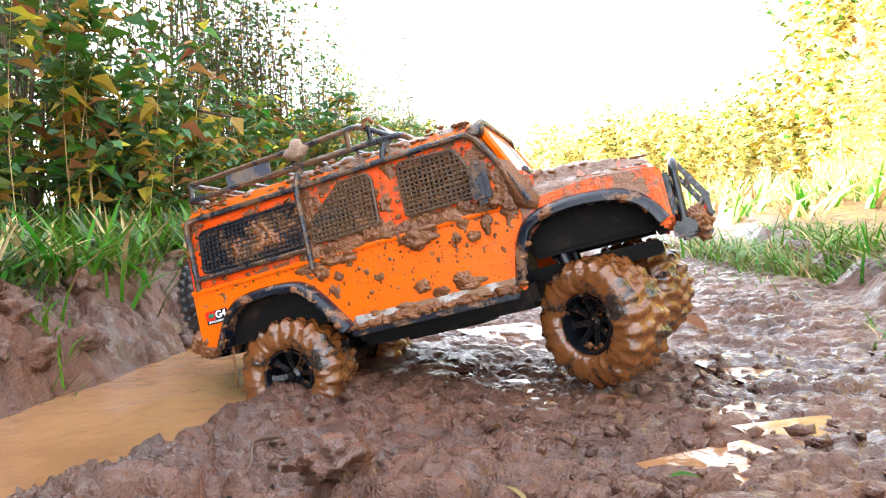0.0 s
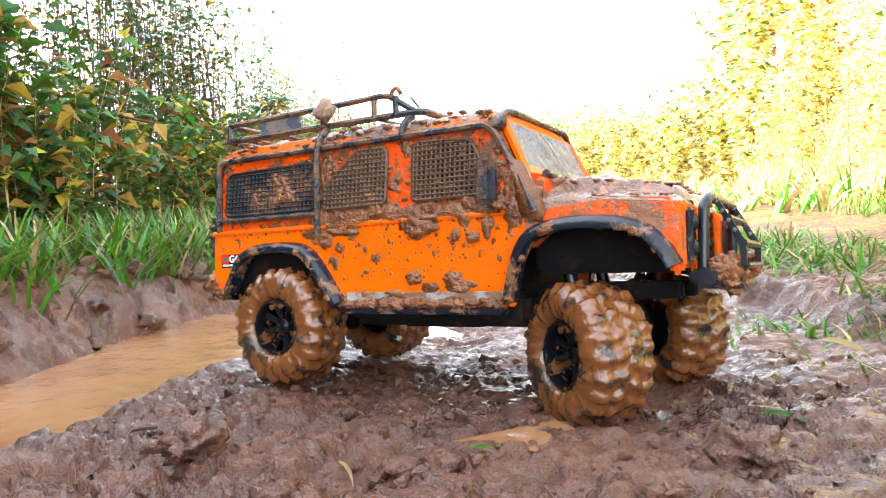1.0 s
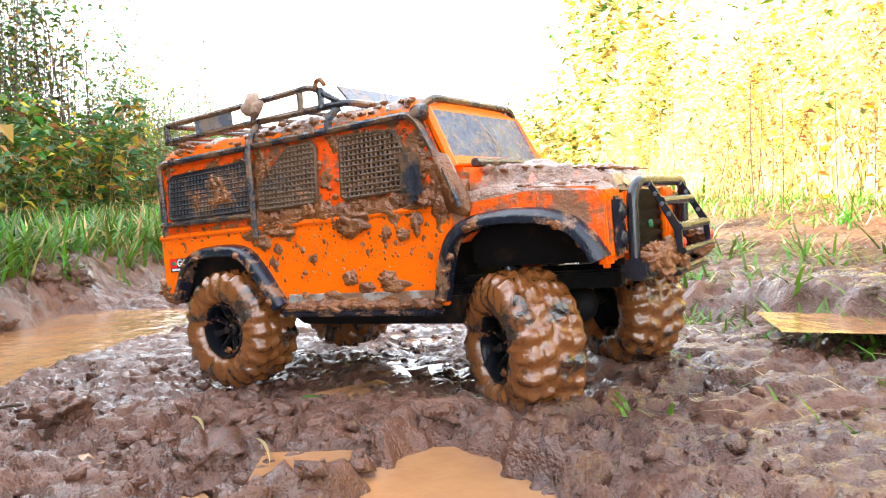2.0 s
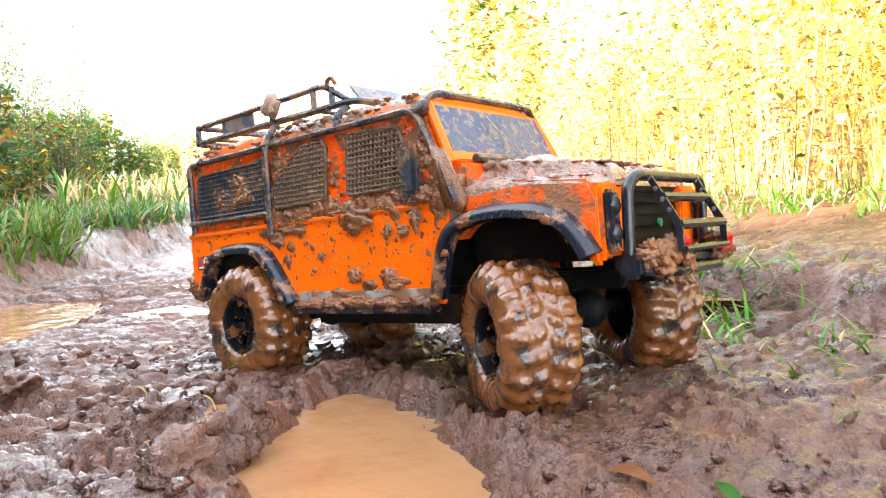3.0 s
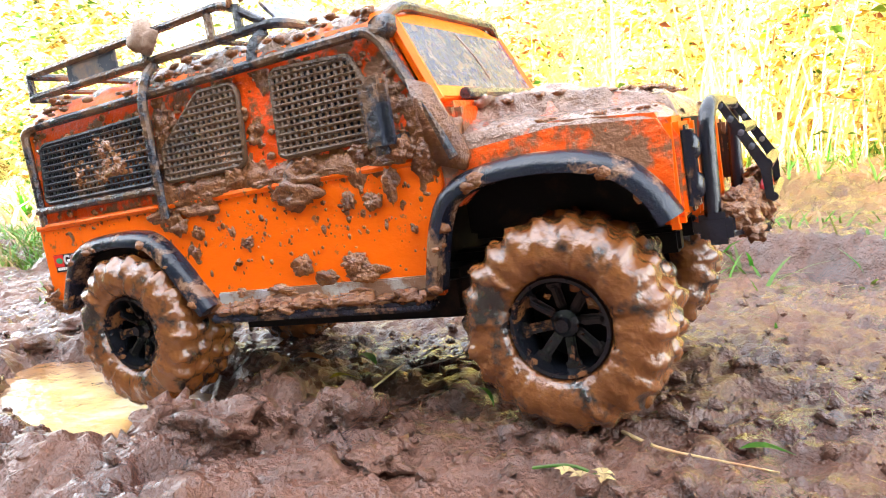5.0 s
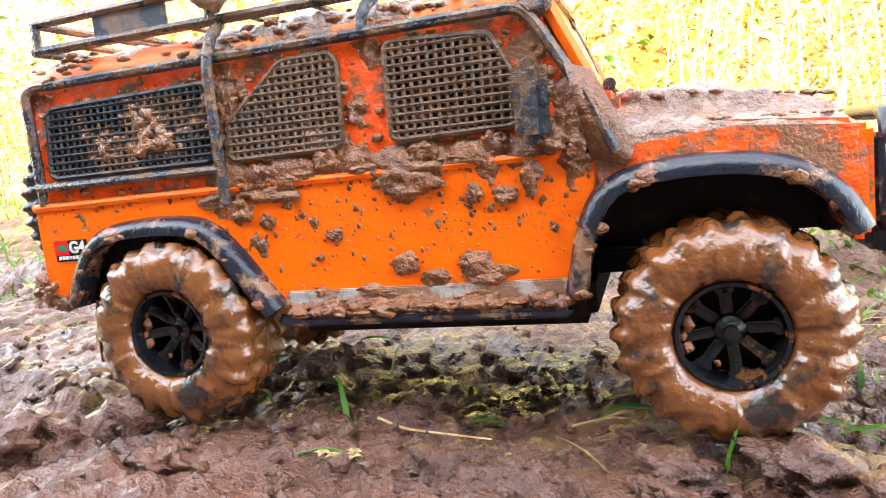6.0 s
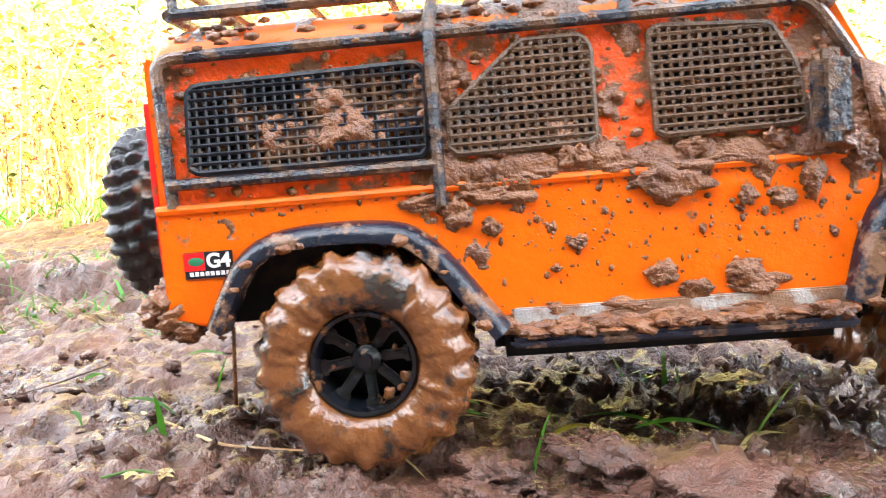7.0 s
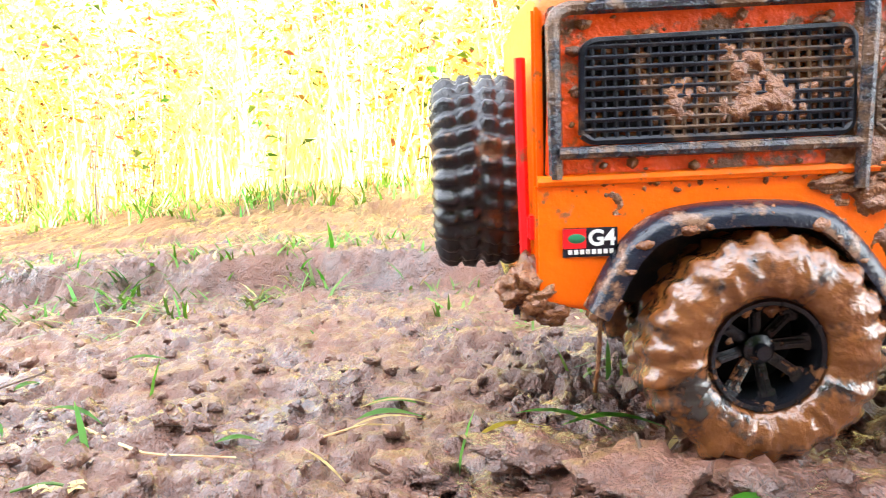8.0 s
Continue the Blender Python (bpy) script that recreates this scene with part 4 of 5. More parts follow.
for i in range(150):
    k = rnd.choice((0.003, 0.005, 0.007))
    x = rnd.uniform(-0.25, 0.07)
    clod((x, rnd.choice((-0.079, -0.087, -0.074)), rnd.uniform(0.226, 0.242)), (k * 1.5, k, k * 0.7), i + 2700, spots, 0.5, 1)
tagged(part("mud_spatter", spots, M_MUD, truck, "countless small spots of mud"), kind="stuff")
for (x0, x1, z0, z1, n) in ((-0.19, -0.13, 0.168, 0.208, 90), (-0.24, -0.13, 0.166, 0.21, 50), (-0.11, -0.04, 0.168, 0.215, 45), (-0.005, 0.06, 0.168, 0.215, 40)):
    clog = bmesh.new()
    for i in range(n):
        z = rnd.uniform(z0, z1)
        clod((rnd.uniform(x0, x1), -SIDE - 0.0018 + (z - 0.15) * 0.1, z), (rnd.uniform(0.004, 0.009), 0.0034, rnd.uniform(0.003, 0.006)), i + n, clog, 0.5, 1)
    tagged(part("clogged_mud", clog, M_MUD, truck, "mud stuck in the window mesh"), kind="stuff")

part("straw", tube([(0.1005, 0.004, 0.196), (0.0945, -0.002, 0.212), (0.0885, -0.014, 0.226)], 0.0007, 5), M_MUDDRY, truck, "thin straw stuck to the windscreen")
for k, (x, y) in enumerate(((0.112, -0.03), (0.116, 0.0), (0.114, 0.03), (0.120, -0.055))):
    part("mud_lump", clod((x, y, 0.177), (0.012, 0.014, 0.008), 90 + k, rough=0.6, detail=2), M_PALE, truck, "crumb of mud on the bonnet")


# ---- plants ----
M_STEM = material("brown_stem", (0.075, 0.045, 0.032), 0.7, second=(0.14, 0.09, 0.06), mix_scale=30)
M_DRYSTEM = material("dry_stem", (0.62, 0.48, 0.24), 0.7, second=(0.48, 0.26, 0.12), mix_scale=20)
M_LEAF = material("green_leaf", (0.065, 0.165, 0.020), 0.4, second=(0.15, 0.20, 0.022), mix_scale=3, vary=0.45, translucent=0.35)
M_LEAF_BLUE = material("cool_green_leaf", (0.075, 0.18, 0.075), 0.4, second=(0.11, 0.21, 0.06), mix_scale=3, vary=0.45, translucent=0.3)
M_LEAF_YELLOW = material("yellow_leaf", (0.50, 0.38, 0.04), 0.5, second=(0.40, 0.2, 0.05), mix_scale=4, vary=0.35, translucent=0.4)
M_LEAF_GOLD = material("golden_foliage", (0.85, 0.79, 0.40), 0.6, second=(0.78, 0.74, 0.33), mix_scale=1.5, vary=0.12, translucent=0.5)
M_LEAF_RUST = material("rusty_leaf", (0.34, 0.13, 0.05), 0.6, second=(0.45, 0.26, 0.08), mix_scale=4, vary=0.35, translucent=0.3)
M_GRASS = material("green_grass", (0.065, 0.22, 0.012), 0.4, second=(0.13, 0.25, 0.02), mix_scale=4, vary=0.4, translucent=0.35)
M_STRAW = material("straw", (0.52, 0.40, 0.18), 0.55, second=(0.38, 0.26, 0.12), mix_scale=30, vary=0.3, translucent=0.2)


class Soup:
    """Collects leaves and blades as plain vertex and face lists."""

    def __init__(self):
        self.v, self.f, self.m, self.now = [], [], [], 0

    def leaf(self, base, way, length, width, roll=0.0, fold=0.25, droop=0.2):
        way = Vector(way).normalized()
        side = way.cross(Vector((0, 0, 1)))
        side = (side if side.length > 0.05 else Vector((1, 0, 0))).normalized()
        side = Matrix.Rotation(roll, 3, way) @ side
        up = side.cross(way)
        b = Vector(base)
        n = len(self.v)
        mid = b + way * length * 0.45
        self.v += [b, mid + side * width * 0.5 + up * fold * width, mid - Vector((0, 0, droop * length * 0.15)), mid - side * width * 0.5 + up * fold * width,
                   b + way * length - Vector((0, 0, droop * length))]
        self.f += [(n, n + 1, n + 2), (n, n + 2, n + 3), (n + 1, n + 4, n + 2), (n + 2, n + 4, n + 3)]
        self.m += [self.now] * 4

    def blade(self, base, way, length, width, bend):
        b, d = Vector(base), Vector(way)
        flat = Vector((d.x, d.y, 0))
        flat = flat.normalized() if flat.length > 1e-4 else Vector((1, 0, 0))
        side = Vector((-flat.y, flat.x, 0)) * width * 0.5
        n = len(self.v)
        up = Vector((0, 0, 1))
        for t, w in ((0, 1), (0.4, 0.9), (0.75, 0.6)):
            c = b + (d * t + (flat - up * 0.6) * bend * t * t) * length
            self.v += [c - side * w, c + side * w]
        self.v.append(b + (d + (flat - up * 0.6) * bend) * length)
        self.f += [(n, n + 1, n + 3, n + 2), (n + 2, n + 3, n + 5, n + 4), (n + 4, n + 5, n + 6)]
        self.m += [self.now] * 3

    def make(self, name, mats, pick=None):
        me = bpy.data.meshes.new(name)
        me.from_pydata([tuple(p) for p in self.v], [], self.f)
        for m in mats:
            me.materials.append(m)
        me.polygons.foreach_set("material_index", self.m)
        return new(name, me)


def ground_z(x, y):
    return float(ground_height(x, y, 0.0))


def make_plant(name, rnd, height, stems, leaves, size, mats, stem_mat, spread, lean=0.12, bare=0.15, narrow=0.5, twigs=5):
    """An upright plant: thin tapered stems with side twigs, and many single leaves along them."""
    bm = bmesh.new()
    crown = Soup()
    for s in range(stems):
        a = rnd.uniform(0, 6.283)
        x0, y0 = math.cos(a) * spread * rnd.random(), math.sin(a) * spread * rnd.random()
        h = height * rnd.uniform(0.7, 1.05)
        lx, ly = rnd.uniform(-lean, lean) * h, rnd.uniform(-lean, lean) * h
        pts = [Vector((x0 + lx * t * t + 0.02 * h * math.sin(5 * t + s), y0 + ly * t * t + 0.02 * h * math.cos(4 * t + 2 * s), h * t - 0.02)) for t in (0, 0.25, 0.5, 0.75, 1)]
        r0 = 0.0024 * height ** 0.8 * rnd.uniform(0.7, 1.3)
        tube(pts, lambda t: r0 * (1 - 0.8 * t), 5, bm, rounds=1, bend=0.05)
        lines = [(pts, 1.0)]
        for k in range(twigs):
            t = rnd.uniform(0.25, 0.95)
            i = min(3, int(t * 4))
            p = pts[i].lerp(pts[i + 1], t * 4 - i)
            aa = rnd.uniform(0, 6.283)
            ln = h * rnd.uniform(0.10, 0.26) * (1.15 - t * 0.6)
            q = p + Vector((math.cos(aa), math.sin(aa), rnd.uniform(0.4, 1.1))).normalized() * ln
            tube([p, p.lerp(q, 0.5) + Vector((0, 0, -0.02 * h)), q], lambda u: r0 * 0.35 * (1 - 0.7 * u), 4, bm, rounds=1, bend=0.03)
            lines.append(([p, p.lerp(q, 0.5), q], 0.6))
        for j in range(leaves):
            ln, _ = lines[0] if rnd.random() < 0.4 else rnd.choice(lines)
            t = rnd.uniform(bare if ln is pts else 0.2, 1.0)
            i = min(len(ln) - 2, int(t * (len(ln) - 1)))
            p = ln[i].lerp(ln[i + 1], t * (len(ln) - 1) - i)
            aa = rnd.uniform(0, 6.283)
            sz = size * rnd.uniform(0.55, 1.3)
            crown.now = rnd.choices(range(len(mats)), [w for _, w in mats])[0]
            crown.leaf(p, (math.cos(aa), math.sin(aa), rnd.uniform(-0.5, 0.6)), sz, sz * narrow, rnd.uniform(-0.8, 0.8), 0.2, rnd.uniform(0, 0.4))
    plant = new(name)
    part("trunk" if "tree" in name else "stem", bm, stem_mat, plant)
    o = crown.make("crown" if "tree" in name else "leaves", [m for m, _ in mats])
    o.parent = plant
    return plant


def scatter(protos, places, rnd, label, category, group):
    """Copies of the prototypes at the places (x, y, scale); the first use of each is the prototype itself."""
    used = set()
    for x, y, k in places:
        p = rnd.choice(protos)
        m = pose(x, y, ground_z(x, y) - 0.01, 0, 0, rnd.uniform(0, 360))
        if p not in used:
            used.add(p)
            o = p
            o.matrix_basis = m
        else:
            o = copy_thing(p, m)
        o.scale = (k, k, k)
        tagged(o, label, category, group)
    for p in protos:
        if p not in used:
            for c in list(p.children):
                bpy.data.objects.remove(c)
            bpy.data.objects.remove(p)


rnd = random.Random(5)
# leafy saplings on the bank behind the flooded rut
saps = [make_plant("sapling", rnd, rnd.uniform(1.5, 2.1), 4, 44, 0.036, [(M_LEAF, 6), (M_LEAF_BLUE, 5), (M_LEAF_YELLOW, 1.6), (M_LEAF_RUST, 0.8)], M_STEM, 0.08, 0.10, 0.08, 0.62, 8) for _ in range(7)]
places = []
for i in range(160):
    t = rnd.random() ** 0.9
    along_x = -1.75 - 5.6 * t
    y = np.interp(along_x, [-7.4, -6.2, -4.5, -3.0, -1.75], [-0.05, -0.28, -0.5, -0.72, -0.95]) - abs(rnd.gauss(0, 0.5 if along_x > -5 else 0.22)) - 0.05
    places.append((along_x + rnd.uniform(-0.1, 0.1), float(y), rnd.uniform(0.55, 1.05) * (0.8 if along_x < -4.6 else 1) * (0.8 if along_x < -6 else 1)))
places += [(rnd.uniform(-7.6, -4.8), rnd.uniform(-0.5, -0.08), rnd.uniform(0.5, 0.78)) for _ in range(26)]
scatter(saps, places, rnd, "slender sapling with green and yellowing leaves", "sapling", "saplings on the bank")
# low undergrowth at their foot
under = [make_plant("undergrowth", rnd, 0.5, 4, 46, 0.05, [(M_LEAF, 4), (M_LEAF_BLUE, 3), (M_LEAF_YELLOW, 1.2), (M_LEAF_RUST, 1)], M_DRYSTEM, 0.10, 0.3, 0.05, 0.6, 4) for _ in range(5)]
places = []
for i in range(110):
    x = -1.55 - 3.8 * rnd.random() ** 1.3
    y = np.interp(x, [-5.2, -3.0, -1.55], [-0.36, -0.52, -0.84]) - abs(rnd.gauss(0, 0.4))
    places.append((x, float(y), rnd.uniform(0.5, 1.1)))
scatter(under, places, rnd, "tangled leafy undergrowth with dry stalks", "bush", "undergrowth on the bank")

# golden weeds along the far verge
weeds = [make_plant("tall_weed", rnd, rnd.uniform(0.9, 1.3), 4, 85, 0.042, [(M_LEAF_GOLD, 8), (M_LEAF_YELLOW, 3), (M_LEAF, 0.8), (M_LEAF_RUST, 0.7)], M_DRYSTEM, 0.16, 0.16, 0.03, 0.55, 6)
         for _ in range(8)]


def verge(x):
    return float(np.interp(x, [-6, -3, -1.4, -0.6, 0.2, 3], [2.2, 1.0, 0.36, 0.30, 0.30, 0.30]))


places = []
for i in range(270):
    x = rnd.uniform(-5.5, 3.2)
    y = verge(x) + 1.25 + abs(rnd.gauss(0, 0.8))
    places.append((x, y, rnd.uniform(0.6, 1.15)))
scatter(weeds, places, rnd, "tall golden autumn weed with dry stalks", "weed", "weeds along the verge")
thick = Soup()
for i in range(46000):
    thick.now = int(rnd.random() < 0.10)
    x = rnd.uniform(-6.5, 4.0)
    y = verge(x) + 1.36 + abs(rnd.gauss(0, 0.9))
    z = ground_z(x, y) + (0.15 + 1.7 * rnd.random() ** 1.2) * (0.75 + 0.5 * float(fbm(x, y, 1.3, 51, 2)))
    a = rnd.uniform(0, 6.283)
    thick.leaf((x, y, z), (math.cos(a), math.sin(a), rnd.uniform(-0.4, 0.8)), rnd.uniform(0.025, 0.055), rnd.uniform(0.012, 0.026), rnd.uniform(-0.8, 0.8))
thick.now = 0
for i in range(9000):
    x = rnd.uniform(-6.5, 4.0)
    y = verge(x) + 1.30 + abs(rnd.gauss(0, 0.8))
    a = rnd.uniform(0, 6.283)
    thick.blade((x, y, ground_z(x, y) - 0.01), (0.16 * math.cos(a), 0.16 * math.sin(a), 1), 0.2 + 0.65 * rnd.random() ** 1.6, rnd.uniform(0.005, 0.011), rnd.uniform(0.05, 0.45))
tagged(thick.make("thicket", [M_LEAF_GOLD, M_LEAF_YELLOW]), "dense golden thicket behind the verge", "bush", kind="stuff")
rusty = [make_plant("dry_shrub", rnd, 0.6, 7, 40, 0.024, [(M_LEAF_RUST, 5), (M_LEAF_YELLOW, 2)], M_STEM, 0.16, 0.45, 0.1, 0.5, 6) for _ in range(3)]
scatter(rusty, [(x, verge(x) + 1.15 + rnd.uniform(0, 0.5), rnd.uniform(0.6, 1.1)) for x in [rnd.uniform(-5.0, 2.6) for _ in range(34)]], rnd,
        "rust-brown dry shrub beside the muddy track", "shrub", "shrubs along the verge")

stalks = [make_plant("dry_stalk", rnd, 0.8, 1, 70, 0.014, [(M_LEAF_RUST, 4), (M_LEAF_YELLOW, 1)], M_STEM, 0.02, 0.25, 0.35, 0.5, 7) for _ in range(4)]
scatter(stalks, [(x, verge(x) + rnd.uniform(0.95, 1.3), rnd.uniform(0.6, 1.1)) for x in [rnd.uniform(-3.5, 2.2) for _ in range(30)]], rnd, "single dry brown stalk with withered seed heads", "weed", "dry stalks along the verge")

# trees behind
trees = [make_plant("young_tree", rnd, 3.6, 3, 520, 0.11, [(M_LEAF_GOLD, 7), (M_LEAF, 1.5), (M_LEAF_YELLOW, 3)], M_DRYSTEM, 0.3, 0.22, 0.12, 0.6, 30) for _ in range(4)]
places = [(x, verge(x) + rnd.uniform(3.2, 5.5), rnd.uniform(0.75, 1.2)) for x in [rnd.uniform(-6.2, 4.5) for _ in range(46)]]
places += [(-13.8, 6.4, 0.42), (-12.5, 8.6, 0.7), (-9.5, 6.6, 0.75), (-8.6, 5.7, 0.6), (-11.0, 7.6, 0.8), (-7.6, 5.2, 0.7), (-5.6, 3.1, 0.8), (-6.8, 3.7, 0.9), (-4.9, 3.3, 0.75), (-7.5, 4.7, 1.0)]
scatter(trees, places, rnd, "young broadleaf tree in yellow-green autumn leaf", "tree", "trees behind the verge")
golds = [make_plant("golden_bush", rnd, 1.5, 11, 130, 0.085, [(M_LEAF_GOLD, 8), (M_LEAF_YELLOW, 3), (M_LEAF, 2)], M_DRYSTEM, 0.4, 0.35, 0.02, 0.65, 8) for _ in range(3)]
scatter(golds, [(x, verge(x) + 0.4 + 5.0 * rnd.random(), rnd.uniform(0.6, 1.0)) for x in [rnd.uniform(-15.5, -5.6) for _ in range(85)]]
        + [(rnd.uniform(-28, -17), rnd.uniform(-3, 12), rnd.uniform(0.9, 1.5)) for _ in range(40)], rnd, "broad golden bush in the far meadow", "bush", "bushes in the meadow")
greens = [make_plant("roadside_bush", rnd, 0.9, 7, 120, 0.05, [(M_LEAF, 6), (M_LEAF_BLUE, 4), (M_LEAF_YELLOW, 2)], M_STEM, 0.22, 0.3, 0.02, 0.6, 8) for _ in range(3)]
scatter(greens, [(rnd.uniform(-9.0, -5.4), rnd.uniform(-0.75, 0.05), rnd.uniform(0.55, 0.95)) for _ in range(22)]
        + [(rnd.uniform(-8.6, -6.4), y, rnd.uniform(0.65, 0.85) - 0.45 * y) for y in np.linspace(-0.25, 0.75, 20)], rnd, "round green bush at the road's edge", "bush", "bushes at the road's edge")
# an unseen hedge added at the camera's back to keep the sun off the track
places = [(x + rnd.uniform(-0.2, 0.2), -3.1 - rnd.uniform(0, 0.8), rnd.uniform(0.94, 1.03)) for x in np.arange(-5.6, 4.2, 0.2)]
hedge = [make_plant("unseen_hedge_tree", rnd, 3.25, 5, 480, 0.16, [(M_LEAF, 6), (M_LEAF_BLUE, 3), (M_LEAF_YELLOW, 1)], M_STEM, 0.3, 0.08, 0.0, 0.75, 26) for _ in range(3)]
scatter(hedge, places, rnd, "unseen leafy hedge tree, added to shade the track", "tree", "hedge behind the track")


# grass
def grass(name, count, area, lo, hi, width, mats, seed, label, keep=None, upright=0.5):
    r = random.Random(seed)
    soups = [Soup() for _ in mats]
    made = 0
    while made < count:
        x, y = area(r)
        tuft = r.randint(4, 9)
        made += tuft
        if keep and not keep(x, y):
            continue
        for k in range(tuft):
            a = r.uniform(0, 6.283)
            d = Vector((math.cos(a) * r.uniform(0.1, 1.0) * (1 - upright), math.sin(a) * r.uniform(0.1, 1.0) * (1 - upright), max(0.12, upright * 2))).normalized()
            px, py = x + r.gauss(0, 0.012), y + r.gauss(0, 0.012)
            r.choice(soups).blade((px, py, ground_z(px, py) - 0.004), d, r.uniform(lo, hi), width * r.uniform(0.6, 1.3), r.uniform(0.1, 0.9))
    for s, m in zip(soups, mats):
        tagged(s.make(name, [m]), label, "grass", kind="stuff")


def bank_area(r):
    s = r.uniform(-0.6, 2.5) - abs(r.gauss(0, 0.1)) * (r.random() < 0.5)
    n = 0.15 + abs(r.gauss(0, 0.05)) + abs(r.gauss(0, 0.42))
    return RUT[0].x + RUT[1].x * s - RUT[1].y * n, RUT[0].y + RUT[1].y * s + RUT[1].x * n


grass("grass", 13000, bank_area, 0.05, 0.15, 0.007, [M_GRASS, M_GRASS, M_GRASS, M_LEAF, M_LEAF_BLUE, M_STRAW], 1, "lush green grass on the bank",
      keep=lambda x, y: float(fbm(x, y, 4.0, 53, 2)) > -0.16)
grass("verge_grass", 7000, lambda r: ((lambda x: (x, verge(x) + r.uniform(0.85, 1.5)))(r.uniform(-5.5, 2.8))), 0.03, 0.10, 0.005, [M_GRASS, M_GRASS, M_STRAW], 2, "green and straw grass along the verge")
grass("trodden_grass", 5500, lambda r: ((lambda x: (x, verge(x) + r.gauss(0.12, 0.14)))(r.uniform(-2.6, 1.6))), 0.015, 0.045, 0.0035, [M_GRASS, M_GRASS, M_LEAF, M_STRAW], 3, "sparse trodden grass in the mud",
      keep=lambda x, y: float(fbm(x, y, 3.0, 41, 2)) > -0.04, upright=0.32)
grass("track_grass", 400, lambda r: (r.uniform(-0.6, 0.7), r.uniform(0.12, 0.34)), 0.012, 0.05, 0.0032, [M_GRASS, M_LEAF, M_STRAW], 4, "torn grass lying on the mud", upright=0.1,
      keep=lambda x, y: float(fbm(x, y, 5.0, 43, 2)) > -0.05)
# only the darker leaf colour here: it paints in the shade beneath the truck
grass("shaded_grass", 300, lambda r: (r.uniform(-0.05, 0.75), r.uniform(0.17, 0.40)), 0.015, 0.045, 0.0032, [M_LEAF], 14, "trodden grass between the wheel tracks, coloured darker for the truck's shade", upright=0.2,
      keep=lambda x, y: float(fbm(x, y, 6.0, 47, 2)) > -0.1)
grass("step_grass", 900, lambda r: ((lambda x: (x, verge(x) + r.gauss(0.09, 0.035)))(r.uniform(-0.9, 0.9))), 0.025, 0.07, 0.0045, [M_GRASS, M_GRASS, M_LEAF], 17, "green tufts along the broken edge of the track",
      keep=lambda x, y: float(fbm(x, y, 7.0, 49, 2)) > 0.02, upright=0.3)
grass("far_grass", 9000, lambda r: (r.uniform(-14, -3), r.uniform(-0.3, 4.5)), 0.08, 0.28, 0.02, [M_GRASS, M_STRAW, M_LEAF_GOLD], 6, "long pale grass on the far meadow",
      keep=lambda x, y: x < -4 or y > verge(x) + 0.1)
grass("meadow_patch", 2200, lambda r: (r.gauss(-1.75, 0.35), verge(-1.7) - 0.02 + abs(r.gauss(0, 0.25))), 0.03, 0.10, 0.005, [M_GRASS, M_GRASS, M_LEAF, M_STRAW], 8, "tangled patch of green grass beside the track", upright=0.3)
grass("rut_grass", 26, lambda r: (r.gauss(-1.08, 0.03), r.gauss(-0.665, 0.02)), 0.03, 0.09, 0.004, [M_GRASS], 9, "a few grass shoots at the water's edge", upright=0.4)


# ---- clods, leaves and twigs on the track ----
rnd = random.Random(21)


def rough_z(x, y):
    return float(ground_height(x, y, 1.0))


CLODS = [(-0.112, -0.128, 0.052, 0.040), (-0.150, -0.150, 0.060, 0.034), (-0.180, -0.160, 0.040, 0.030), (-0.085, -0.105, 0.044, 0.036), (-0.400, -0.172, 0.050, 0.034), (-0.355, -0.205, 0.040, 0.028),
         (-0.455, -0.150, 0.046, 0.030), (-0.700, -0.306, 0.050, 0.024), (-0.565, 0.035, 0.046, 0.026), (-0.520, -0.040, 0.022, 0.014), (0.310, -0.115, 0.050, 0.022), (0.350, -0.150, 0.060, 0.024),
         (0.400, -0.150, 0.060, 0.026), (0.250, -0.120, 0.044, 0.020), (-0.480, -0.105, 0.040, 0.022), (-0.540, -0.196, 0.060, 0.028), (-0.600, -0.240, 0.044, 0.020), (-0.640, -0.150, 0.050, 0.022),
         (-0.035, -0.145, 0.036, 0.016), (0.460, -0.170, 0.05, 0.022)]
for i, (x, y, w, h) in enumerate(CLODS):
    o = mesh_object("mud_clod", clod((0, 0, 0), (w, w * rnd.uniform(0.65, 1.0), h), i + 300, rough=0.75, detail=4), M_GROUND)
    o.matrix_basis = pose(x, y, rough_z(x, y) + h * 0.12, rnd.uniform(-12, 12), rnd.uniform(-12, 12), rnd.uniform(0, 360))
    tagged(o, "broken wet clod of brown mud on the track", "clod", "clods on the track")

for i in range(46):
    s, n, w = rnd.uniform(-0.55, 0.55), rnd.uniform(0.09, 0.25), rnd.uniform(0.018, 0.05)
    x, y = RUT[0].x + RUT[1].x * s - RUT[1].y * n, RUT[0].y + RUT[1].y * s + RUT[1].x * n
    o = mesh_object("mud_clod", clod((0, 0, 0), (w, w * rnd.uniform(0.6, 0.9), w * 0.6), i + 360, rough=0.85, detail=3), M_GROUND)
    o.matrix_basis = pose(x, y, rough_z(x, y) + w * 0.05, rnd.uniform(-25, 25), rnd.uniform(-25, 25), rnd.uniform(0, 360))
    tagged(o, "crumbled clod of mud on the bank over the water", "clod", "clods on the bank")

